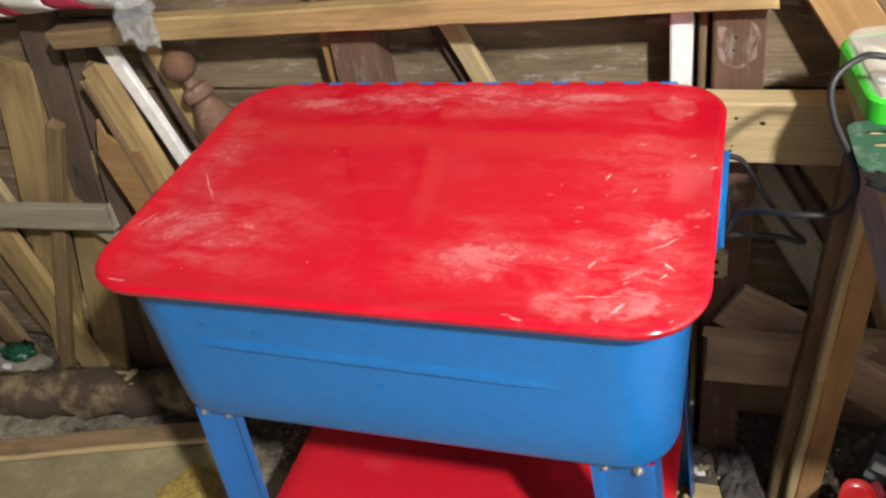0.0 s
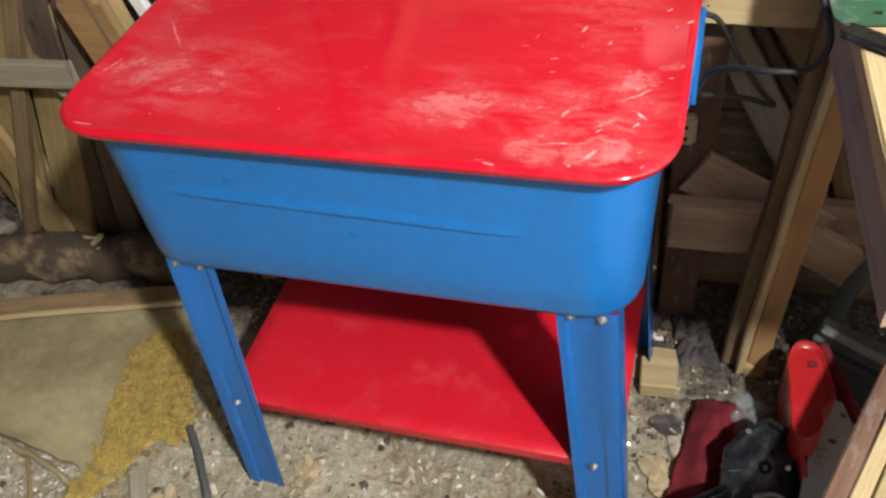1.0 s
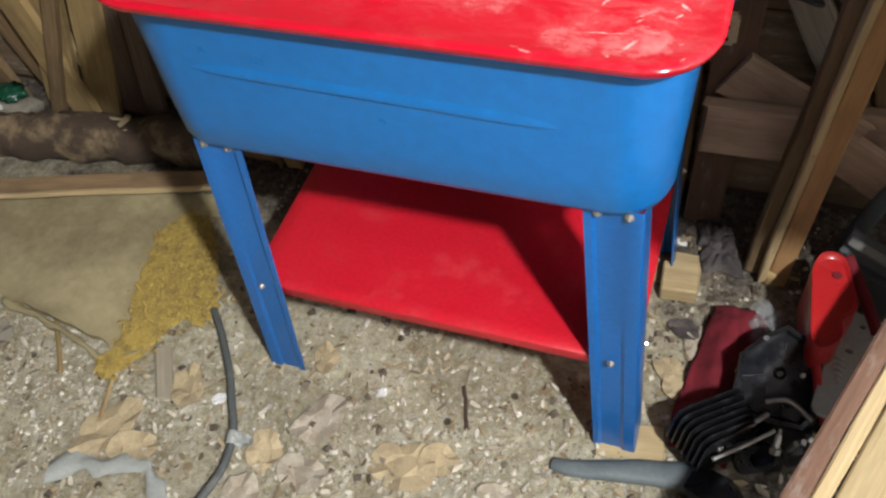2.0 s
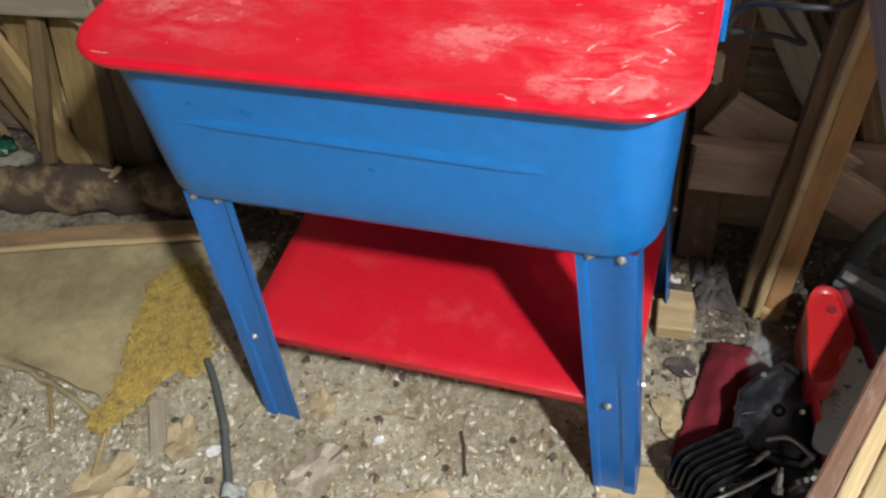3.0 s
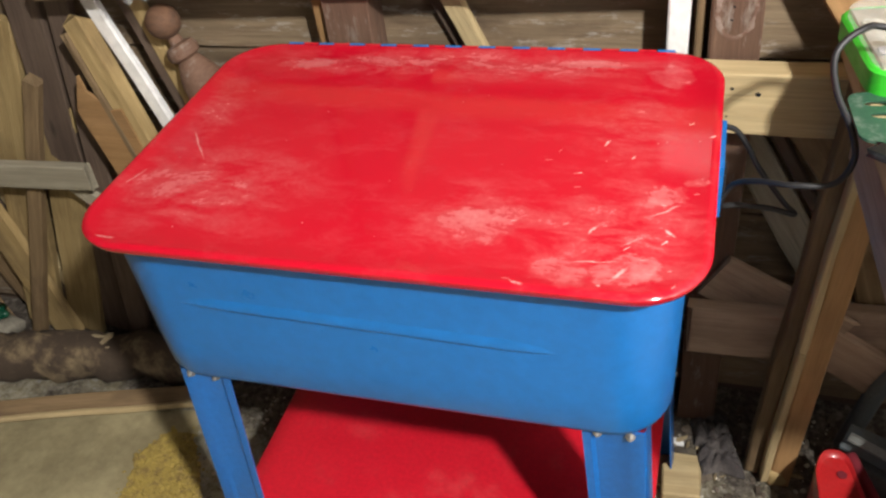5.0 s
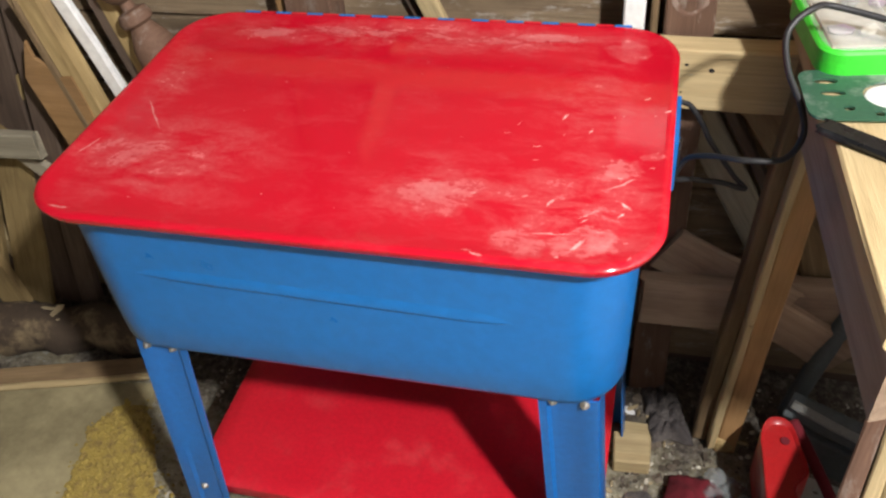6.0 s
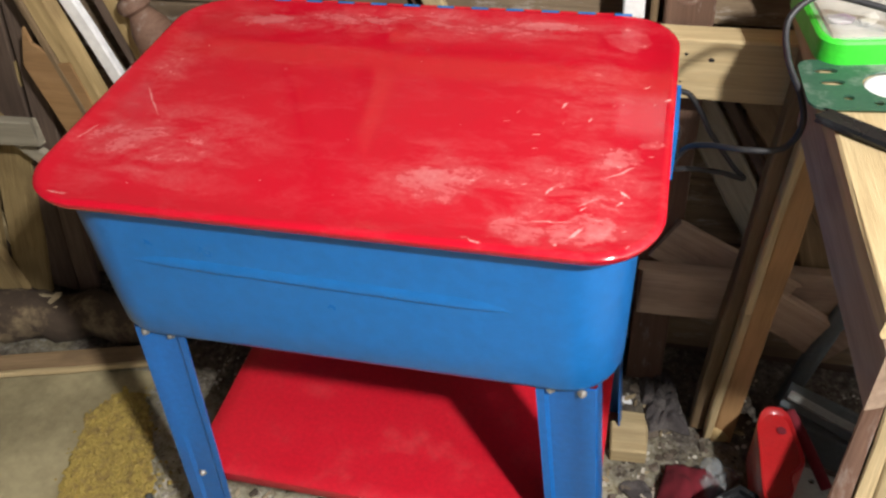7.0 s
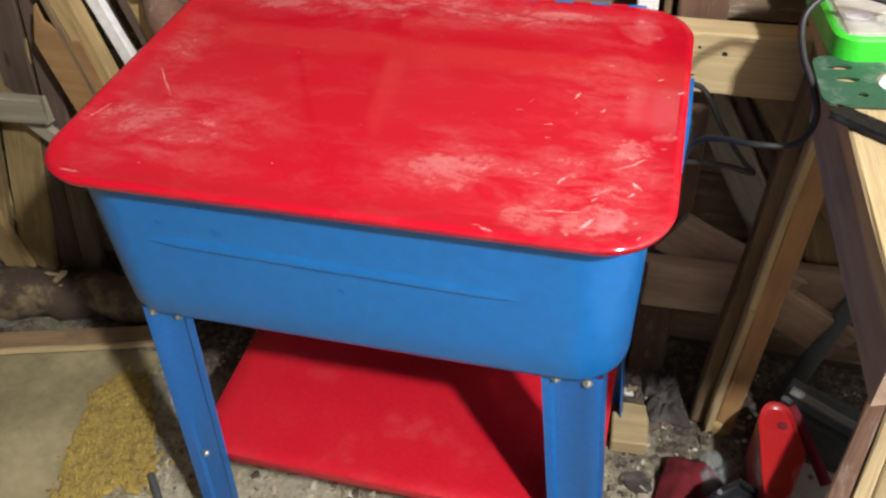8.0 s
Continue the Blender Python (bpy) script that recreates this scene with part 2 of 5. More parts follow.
def soil():
    """Trodden pale dirt and plaster dust, turning darker to the right and towards the back wall."""
    m, nt, p = shader("dirt_floor")
    tc = nt.nodes.new("ShaderNodeTexCoord")
    co = tc.outputs["Object"]
    big = node(nt, "ShaderNodeTexNoise", {"Vector": co}, Scale=5, Detail=10, Roughness=0.7)
    mid = node(nt, "ShaderNodeTexNoise", {"Vector": co}, Scale=55, Detail=12, Roughness=0.78, Distortion=0.15)
    col = ramp(nt, mid.outputs[0], [(0.28, (0.21, 0.165, 0.10)), (0.42, (0.52, 0.47, 0.315)), (0.51, (0.67, 0.63, 0.455)), (0.62, (0.83, 0.81, 0.67))])
    tone = ramp(nt, big.outputs[0], [(0.38, (0.62, 0.58, 0.52)), (0.62, (1.1, 1.1, 1.08))])
    col = mix(nt, 1.0, col, tone, "MULTIPLY")
    for scale, shade, lo in ((62, (0.66, 0.64, 0.57), 0.82), (34, (0.42, 0.31, 0.18), 0.84), (110, (0.70, 0.68, 0.62), 0.78), (48, (0.07, 0.05, 0.035), 0.86)):
        fleck = node(nt, "ShaderNodeTexVoronoi", {"Vector": co}, Scale=scale)
        spots = ramp(nt, fleck.outputs["Color"], [(lo, (0, 0, 0)), (lo + 0.04, (1, 1, 1))])
        shape = ramp(nt, fleck.outputs["Distance"], [(0.30, (0.9, 0.9, 0.9)), (0.44, (0, 0, 0))])
        col = mix(nt, mix(nt, 1.0, spots, shape, "MULTIPLY"), col, shade)
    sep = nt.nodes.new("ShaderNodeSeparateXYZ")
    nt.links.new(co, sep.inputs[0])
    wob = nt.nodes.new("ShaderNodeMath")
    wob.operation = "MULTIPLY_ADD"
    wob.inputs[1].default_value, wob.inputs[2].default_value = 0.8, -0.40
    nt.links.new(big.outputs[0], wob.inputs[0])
    # Share of the darker soil colour, rising with x and y along a wavy edge.
    dark_share = None
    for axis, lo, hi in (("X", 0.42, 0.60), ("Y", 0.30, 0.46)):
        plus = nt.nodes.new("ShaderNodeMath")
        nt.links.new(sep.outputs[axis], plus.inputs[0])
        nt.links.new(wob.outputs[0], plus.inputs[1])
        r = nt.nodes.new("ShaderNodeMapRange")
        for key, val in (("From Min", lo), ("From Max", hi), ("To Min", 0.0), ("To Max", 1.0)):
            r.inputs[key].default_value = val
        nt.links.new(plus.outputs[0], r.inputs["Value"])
        if dark_share is None:
            dark_share = r.outputs[0]
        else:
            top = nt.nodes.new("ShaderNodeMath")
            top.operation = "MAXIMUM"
            nt.links.new(dark_share, top.inputs[0])
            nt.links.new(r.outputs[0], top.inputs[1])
            dark_share = top.outputs[0]
    dark_soil = ramp(nt, mid.outputs[0], [(0.35, (0.055, 0.047, 0.040)), (0.50, (0.14, 0.118, 0.095)), (0.62, (0.33, 0.29, 0.24))])
    col = mix(nt, dark_share, col, dark_soil)
    nt.links.new(col, p.inputs["Base Color"])
    p.inputs["Roughness"].default_value = 0.92
    p.inputs["Specular IOR Level"].default_value = 0.2
    bump(nt, p, mid.outputs[0], 1.0, 0.016)
    return m


PINE = wood("pale_pine", (0.27, 0.185, 0.075), (0.50, 0.375, 0.18), stain=(0.09, 0.055, 0.028), stain_amount=0.6)
PINE_BRIGHT = wood("bright_pine", (0.44, 0.33, 0.17), (0.60, 0.48, 0.27), stain_amount=0.2)
BROWN = wood("brown_board", (0.15, 0.10, 0.05), (0.30, 0.21, 0.115), stain_amount=0.6)
DARK = wood("dark_board", (0.075, 0.052, 0.040), (0.155, 0.112, 0.082))
GREY = wood("weathered_board", (0.27, 0.24, 0.175), (0.43, 0.39, 0.295), stain_amount=0.25)
# Dark boards for the unseen walls and ceiling, to limit bounced light.
UNSEEN_DARK = wood("unseen_dark_boards", (0.06, 0.055, 0.05), (0.11, 0.10, 0.09), stain=(0.03, 0.03, 0.03), stain_amount=0.2)
# Pale boards for the unseen east wall, added to bounce fill light.
BOUNCE_WALL = wood("bounce_wall_boards", (0.64, 0.64, 0.66), (0.74, 0.74, 0.76), stain=(0.35, 0.35, 0.36), stain_amount=0.2)
SIDING = wood("old_siding", (0.15, 0.10, 0.062), (0.34, 0.26, 0.165), stain=(0.045, 0.028, 0.02), stain_amount=0.75, white=0.7)
PALLET = wood("stained_pallet_wood", (0.32, 0.225, 0.16), (0.50, 0.375, 0.27), stain=(0.13, 0.07, 0.06), stain_amount=0.7)
STUD = wood("stained_stud", (0.13, 0.072, 0.048), (0.21, 0.125, 0.085), white=0.35)
ORANGE = wood("orange_pine", (0.30, 0.17, 0.07), (0.45, 0.27, 0.12), stain_amount=0.3)
WHITE_WOOD = painted("white_painted_wood", (0.84, 0.84, 0.82), (0.45, 0.42, 0.37), rough=0.5, amount=0.5, scale=6)
RED = lid_paint()
RED_SHELF = painted("red_shelf_enamel", (0.57, 0.010, 0.024), (0.60, 0.12, 0.11), rough=0.28, amount=0.18, scale=14)
BLUE = painted("blue_enamel", (0.006, 0.150, 0.465), (0.018, 0.185, 0.50), rough=0.26, amount=0.25, scale=5, coat=0.15)
BLUE_LEG = painted("blue_leg_enamel", (0.008, 0.125, 0.42), (0.022, 0.16, 0.45), rough=0.28, amount=0.25, scale=12, coat=0.2)
ZINC = painted("zinc_bolt", (0.62, 0.60, 0.55), (0.4, 0.36, 0.3), rough=0.36, metal=1.0, scale=60)
RUBBER = painted("black_rubber", (0.018, 0.018, 0.02), (0.07, 0.066, 0.06), rough=0.42, amount=0.4, scale=20)
HOSE = painted("grey_rubber_hose", (0.085, 0.095, 0.09), (0.20, 0.20, 0.18), rough=0.6, amount=0.6, scale=16)
FOAM = painted("yellow_foam", (0.42, 0.31, 0.075), (0.24, 0.165, 0.06), rough=0.95, amount=0.85, scale=42, wear_from=0.47)
SHEET = painted("brown_fibre_sheet", (0.375, 0.322, 0.178), (0.225, 0.188, 0.10), rough=0.85, amount=0.8, scale=5, wear_from=0.46)
LITTER_PALE = painted("pale_litter", (0.60, 0.57, 0.48), (0.38, 0.33, 0.25), rough=0.85, amount=0.7, scale=30, wear_from=0.45, pieces=True)
LITTER_TAN = painted("tan_litter", (0.40, 0.325, 0.195), (0.27, 0.215, 0.13), rough=0.85, amount=0.7, scale=24, wear_from=0.45, pieces=True)
LITTER_DARK = painted("dark_litter", (0.13, 0.105, 0.08), (0.26, 0.22, 0.17), rough=0.85, amount=0.6, scale=24, pieces=True)
STONE = painted("grey_stone", (0.25, 0.23, 0.18), (0.13, 0.115, 0.085), rough=0.9, amount=0.7, scale=14, wear_from=0.45)
BARK = painted("rotten_log", (0.075, 0.052, 0.034), (0.30, 0.225, 0.125), rough=0.92, amount=0.9, scale=11, wear_from=0.50)
ENGINE = painted("greasy_black_casting", (0.012, 0.013, 0.015), (0.07, 0.075, 0.08), rough=0.22, amount=0.7, scale=34, metal=0.3, wear_from=0.55)
STEEL = painted("worn_steel", (0.42, 0.42, 0.40), (0.2, 0.17, 0.14), rough=0.35, amount=0.5, scale=25, metal=0.8)
GREY_METAL = painted("grey_painted_metal", (0.36, 0.38, 0.35), (0.2, 0.16, 0.12), rough=0.5, amount=0.6, scale=18)
TEAL = painted("dark_teal_metal", (0.13, 0.155, 0.16), (0.24, 0.26, 0.25), rough=0.5, amount=0.5, scale=15)
MINT = painted("mint_plastic", (0.25, 0.45, 0.40), (0.12, 0.2, 0.18), rough=0.5)
RED_PLASTIC = painted("red_plastic", (0.45, 0.016, 0.018), (0.40, 0.05, 0.04), rough=0.28, amount=0.4, scale=20, coat=0.3)
CLOTH_RED = painted("dark_red_cloth", (0.15, 0.009, 0.017), (0.07, 0.006, 0.010), rough=0.95, amount=0.7, scale=20)
CLOTH_STRIPE = painted("crimson_cloth", (0.36, 0.02, 0.055), (0.25, 0.015, 0.04), rough=0.85, amount=0.5, scale=20)
CLOTH_WHITE = painted("white_cloth", (0.62, 0.60, 0.57), (0.42, 0.40, 0.37), rough=0.85, amount=0.5, scale=20)
GREEN = painted("bright_green_plastic", (0.05, 0.62, 0.035), (0.06, 0.42, 0.05), rough=0.35, amount=0.3, scale=20)
GREEN_PLATE = painted("green_zinc_plate", (0.045, 0.13, 0.08), (0.36, 0.40, 0.35), rough=0.4, amount=0.7, scale=22, metal=0.3)
BOTTLE = painted("green_bottle_glass", (0.008, 0.065, 0.035), (0.12, 0.22, 0.16), rough=0.15, amount=0.6, scale=40)
PURPLE = painted("lilac_parts", (0.42, 0.26, 0.42), (0.6, 0.55, 0.55), rough=0.5, amount=0.9, scale=40, wear_from=0.4)
YELLOW = painted("yellow_clip", (0.7, 0.45, 0.03), (0.5, 0.3, 0.03), rough=0.5)
BEIGE = painted("beige_plastic", (0.50, 0.42, 0.28), (0.32, 0.25, 0.16), rough=0.5, amount=0.5, scale=18)
def litter_mix():
    """Torn leaf, bark and paper, every bit of its own tone."""
    m, nt, p = shader("mixed_litter")
    geo = nt.nodes.new("ShaderNodeNewGeometry")
    v = mapped(nt, (1, 1, 1))
    n = node(nt, "ShaderNodeTexNoise", {"Vector": v}, Scale=90, Detail=6, Roughness=0.7)
    each = ramp(nt, geo.outputs["Random Per Island"], [(0.0, (0.17, 0.13, 0.08)), (0.2, (0.29, 0.225, 0.14)), (0.45, (0.42, 0.345, 0.23)), (0.7, (0.52, 0.455, 0.335)), (1.0, (0.68, 0.65, 0.56))])
    tone = ramp(nt, n.outputs[0], [(0.3, (0.7, 0.68, 0.65)), (0.7, (1.12, 1.12, 1.1))])
    nt.links.new(mix(nt, 1.0, each, tone, "MULTIPLY"), p.inputs["Base Color"])
    p.inputs["Roughness"].default_value = 0.85
    p.inputs["Specular IOR Level"].default_value = 0.25
    return m


LITTER_MIX = litter_mix()
RAG = painted("grey_brown_rag", (0.055, 0.047, 0.045), (0.13, 0.115, 0.105), rough=0.9, amount=0.8, scale=30, wear_from=0.45)
PAPER = painted("dirty_paper", (0.46, 0.41, 0.32), (0.30, 0.25, 0.18), rough=0.85, amount=0.8, scale=30, wear_from=0.42)
CHALK = painted("worn_chalk", (0.29, 0.22, 0.18), (0.17, 0.10, 0.07), rough=0.9, amount=1.0, scale=60, wear_from=0.4)
HOLE = painted("dark_hole", (0.012, 0.011, 0.01), (0.02, 0.018, 0.015), rough=0.9)
PORCELAIN = painted("white_porcelain", (0.8, 0.8, 0.78), (0.6, 0.58, 0.5), rough=0.25)
BAG = clear("clear_plastic_film", (0.46, 0.49, 0.49), 0.10, 0.27)
CLEAR_LID = clear("clear_box_lid", (0.85, 0.9, 0.87), 0.08, 0.28)
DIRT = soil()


# ---- mesh helpers ----
def thing(name, label, category, group="", kind="", at=(0, 0, 0)):
    e = new(name)
    e.empty_display_size = 0.05
    e.location = at
    return tagged(e, label, category, group, kind)


def finish(name, bm, material, parent=None, label="", m=None, smooth=False):
    mesh = bpy.data.meshes.new(name)
    bmesh.ops.recalc_face_normals(bm, faces=bm.faces)
    bm.to_mesh(mesh)
    bm.free()
    if smooth:
        for f in mesh.polygons:
            f.use_smooth = True
        if smooth is not True:
            mesh.set_sharp_from_angle(angle=radians(smooth))
    mesh.materials.append(material)
    ob = new(name, mesh)
    if parent:
        ob.parent = parent
        ob.matrix_parent_inverse = Matrix.Translation(-Vector(parent.location)) if parent.type == "EMPTY" and parent.parent is None else Matrix()
    if m is not None:
        ob.matrix_basis = m
    if label:
        ob["label"] = label
    return ob


def part(name, bm, material, parent, label="", smooth=False, m=None):
    return finish(name, bm, material, parent, label, m, smooth)


def bm_box(x0, x1, y0, y1, z0, z1, bevel=0.002, seg=1):
    bm = bmesh.new()
    bmesh.ops.create_cube(bm, size=1, matrix=Matrix.LocRotScale(((x0 + x1) / 2, (y0 + y1) / 2, (z0 + z1) / 2), None, (x1 - x0, y1 - y0, z1 - z0)))
    if bevel:
        bmesh.ops.bevel(bm, geom=bm.edges[:], offset=bevel, segments=seg, affect="EDGES")
    return bm


def bm_cyl(r, h, n=16, r2=None, m=None, bevel=0.0):
    bm = bmesh.new()
    bmesh.ops.create_cone(bm, cap_ends=True, segments=n, radius1=r, radius2=r if r2 is None else r2, depth=h, matrix=m or Matrix())
    if bevel:
        bmesh.ops.bevel(bm, geom=[e for e in bm.edges if len(e.link_faces) == 2 and any(len(f.verts) > 4 for f in e.link_faces)], offset=bevel, segments=2, affect="EDGES")
    return bm


def bm_rings(rings, cap=True):
    """Rings of equally many points, skinned one to the next."""
    bm = bmesh.new()
    vs = [[bm.verts.new(p) for p in r] for r in rings]
    for a, b in zip(vs, vs[1:]):
        n = len(a)
        for i in range(n):
            bm.faces.new((a[i], a[(i + 1) % n], b[(i + 1) % n], b[i]))
    if cap:
        bm.faces.new(vs[0])
        bm.faces.new(vs[-1])
    return bm


def rounded(x0, x1, y0, y1, r, z, n=8):
    pts = []
    for cx, cy, a0 in ((x1 - r, y1 - r, 0), (x0 + r, y1 - r, 90), (x0 + r, y0 + r, 180), (x1 - r, y0 + r, 270)):
        for i in range(n + 1):
            a = radians(a0 + 90 * i / n)
            pts.append((cx + r * math.cos(a), cy + r * math.sin(a), z))
    return pts


def bm_tube(points, r, n=10, taper=None):
    """A round tube along a smooth line through the points."""
    P = [Vector(p) for p in points]
    line = []
    for i in range(len(P) - 1):
        a, b, c, d = P[max(i - 1, 0)], P[i], P[i + 1], P[min(i + 2, len(P) - 1)]
        for k in range(8):
            t = k / 8
            line.append(0.5 * (2 * b + (c - a) * t + (2 * a - 5 * b + 4 * c - d) * t * t + (3 * b - a - 3 * c + d) * t ** 3))
    line.append(P[-1])
    rings, up = [], Vector((0.13, 0.2, 0.97))
    for i, p in enumerate(line):
        d = (line[min(i + 1, len(line) - 1)] - line[max(i - 1, 0)]).normalized()
        u = d.cross(up).normalized()
        w = d.cross(u).normalized()
        up = -w if w.dot(up) < 0 else w
        rr = r if taper is None else r + (taper - r) * i / (len(line) - 1)
        rings.append([p + rr * (math.cos(2 * math.pi * k / n) * u + math.sin(2 * math.pi * k / n) * d.cross(u)) for k in range(n)])
    return bm_rings(rings)


def bm_board(length, width, thick, seed=0, rough=0.0015, ends=0.006, bevel=0.003):
    """A sawn board along x with slightly uneven faces, worn edges and rough ends."""
    rng = random.Random(seed)
    bm = bmesh.new()
    n = max(3, int(length / 0.09))
    prof = [(-width / 2, -thick / 2 + bevel), (-width / 2 + bevel, -thick / 2), (width / 2 - bevel, -thick / 2), (width / 2, -thick / 2 + bevel),
            (width / 2, thick / 2 - bevel), (width / 2 - bevel, thick / 2), (-width / 2 + bevel, thick / 2), (-width / 2, thick / 2 - bevel)]
    rings = []
    for i in range(n + 1):
        x = -length / 2 + length * i / n
        ring = []
        wob = rng.uniform(-rough, rough)
        for a, b in prof:
            e = rng.uniform(-ends, ends) if i in (0, n) else 0
            ring.append((x + e, a + wob + rng.uniform(-rough, rough) * 0.6, b + rng.uniform(-rough, rough) * 0.6))
        rings.append(ring)
    bm.free()
    return bm_rings(rings)


def board_pose(a, b, face):
    """Middle of a-b, x from a to b, z (the board's thin way) as near face as can be."""
    a, b, f = Vector(a), Vector(b), Vector(face)
    x = (b - a).normalized()
    y = f.cross(x).normalized()
    z = x.cross(y)
    m = Matrix((x, y, z)).transposed().to_4x4()
    return Matrix.Translation((a + b) / 2) @ m


count = [0]


def board(name, a, b, width, thick, material, label="", category="board", group="", kind="", face=(0, -1, 0), parent=None, ends=0.006, rough=0.0015):
    count[0] += 1
    length = (Vector(b) - Vector(a)).length
    bm = bm_board(length, width, thick, count[0], rough, ends)
    if parent:
        ob = part(name, bm, material, parent, label)
        off = Matrix.Translation(-Vector(parent.location)) if parent.type == "EMPTY" else Matrix()
        ob.matrix_parent_inverse = off
        ob.matrix_basis = board_pose(a, b, face)
        return ob
    ob = finish(name, bm, material, m=board_pose(a, b, face))
    return tagged(ob, label, category, group, kind)


def bm_lump(r, seed, squash=(1, 1, 1), rough=0.3, sub=2, freq=2.0):
    bm = bmesh.new()
    bmesh.ops.create_icosphere(bm, subdivisions=sub, radius=1)
    off = Vector((seed * 7.3, seed * 3.1, seed * 1.7))
    for v in bm.verts:
        k = 1 + rough * noise.noise(v.co * freq + off) + rough * 0.5 * noise.noise(v.co * freq * 2.7 + off)
        v.co = Vector((v.co.x * squash[0], v.co.y * squash[1], v.co.z * squash[2])) * r * k
    return bm


def bm_flake(r, seed, thick=0.002, curl=0.12, n=17):
    """A torn flake, uneven and curled."""
    rng = random.Random(seed)
    raw = [rng.uniform(0.55, 1.15) for _ in range(n)]
    rr = [r * (0.25 * raw[i - 1] + 0.45 * raw[i] + 0.3 * raw[(i + 1) % n]) for i in range(n)]
    cx, cy = rng.uniform(-1, 1), rng.uniform(-1, 1)

    def pt(i, k, dz):
        a = 2 * math.pi * i / n
        x, y = math.cos(a) * rr[i] * k * 1.25, math.sin(a) * rr[i] * k * 0.85
        return (x, y, dz + curl * ((x * cx + y * cy) ** 2) / max(r, 0.001) + curl * 0.3 * r * math.sin(5 * a) * k)
    rings = [[pt(i, 0.5, -thick) for i in range(n)], [pt(i, 1, 0) for i in range(n)], [pt(i, 1, thick) for i in range(n)], [pt(i, 0.5, thick * 1.5) for i in range(n)]]
    return bm_rings(rings)


def ground_height(x, y):
    p = Vector((x, y, 0))
    return 0.010 * noise.noise(p * 3.1) + 0.006 * noise.noise(p * 9.3) + 0.003 * noise.noise(p * 28.0) - 0.006


# ---- the ground, walls and ceiling ----
bm = bmesh.new()
NX, NY = 230, 150
X0, X1, Y0, Y1 = -2.3, 2.2, -2.3, 0.78
xs = [X0 + (X1 - X0) * i / NX for i in range(NX + 1)]
ys = [Y0 + (Y1 - Y0) * j / NY for j in range(NY + 1)]
grid = [[bm.verts.new((x, y, ground_height(x, y))) for x in xs] for y in ys]
for j in range(NY):
    for i in range(NX):
        bm.faces.new((grid[j][i], grid[j][i + 1], grid[j + 1][i + 1], grid[j + 1][i]))
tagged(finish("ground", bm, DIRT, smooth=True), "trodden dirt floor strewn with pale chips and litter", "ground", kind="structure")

wall_north = tagged(finish("wall_north", bm_box(X0, X1, 0.66, 0.72, -0.05, 2.75, 0), DARK), "shed wall of old dark horizontal siding boards", "wall", kind="structure")
# Walls out of view are added: east pale for bounce, the others dark.
for name, box in (("wall_west", (X0 - 0.06, X0, Y0, 0.66, -0.05, 2.75)), ("wall_east", (X1, X1 + 0.06, Y0, 0.66, -0.05, 2.75)), ("wall_south", (X0 - 0.06, X1 + 0.06, Y0 - 0.06, Y0, -0.05, 2.75))):
    tagged(finish(name, bm_box(*box, 0), BOUNCE_WALL if name == "wall_east" else UNSEEN_DARK), "unseen side wall, added pale to bounce light" if name == "wall_east" else "unseen wall, added dark to hold back bounce", "wall", kind="structure")
tagged(finish("ceiling", bm_box(X0 - 0.06, X1 + 0.06, Y0 - 0.06, 0.72, 2.75, 2.8, 0), UNSEEN_DARK), "unseen ceiling, added dark to hold back bounce", "ceiling", kind="structure")

# siding boards of the back wall
z = 0.03
while z < 1.5:
    h = 0.150
    ob = board("plank", (X0 + 0.01, 0.648, z + h / 2), (X1 - 0.01, 0.648, z + h / 2), h - 0.006, 0.022, SIDING, parent=wall_north)
    z += h

# ---- studs and boards on the back wall ----
def stud(name, x0, x1, y0, y1, z0, z1, material, label, parent=None):
    board(name, ((x0 + x1) / 2, (y0 + y1) / 2, z0), ((x0 + x1) / 2, (y0 + y1) / 2, z1), x1 - x0, y1 - y0, material, label, "stud", kind="structure", ends=0.002)

stud("wall_stud", 0.355, 0.427, 0.558, 0.636, 0.0, 1.5, STUD, "brown wall stud with a chalky ring stain and nail holes")
stud("wall_stud", -0.262, -0.178, 0.575, 0.636, 0.0, 1.5, STUD, "dark wall stud with an orange split face")
stud("wall_stud", -0.285, -0.258, 0.59, 0.636, 0.0, 1.5, ORANGE, "narrow orange-brown wall batten")
stud("white_post", 0.294, 0.326, 0.565, 0.636, 0.0, 1.1, WHITE_WOOD, "white painted post standing against the siding")
stud("wall_batten", 0.333, 0.345, 0.575, 0.636, 0.0, 1.5, BROWN, "thin brown batten beside the white post")
board("leaning_stick", (-0.190, 0.606, 1.22), (0.09, 0.615, 0.58), 0.034, 0.018, PINE_BRIGHT, "pale cream stick leaning across the siding", "stick")
board("leaning_stick", (-0.115, 0.628, 0.98), (0.06, 0.628, 0.58), 0.03, 0.012, DARK, "dark stick leaning behind the pale one", "stick")

# long rail across the wall
board("long_rail", (-0.57, 0.540, 0.953), (0.432, 0.540, 0.980), 0.041, 0.034, PINE, "long pale pine rail laid across the studs", "rail", face=(0, -1, 0))
board("short_rail", (-0.775, 0.535, 0.939), (-0.575, 0.535, 0.947), 0.034, 0.036, BROWN, "short brown rail end beside the long rail", "rail", face=(0, -1, 0))
# cross beam low on the right
board("cross_beam", (0.28, 0.525, 0.779), (0.80, 0.525, 0.781), 0.100, 0.045, PINE_BRIGHT, "pale knotty pine cross beam nailed over the stud", "beam")
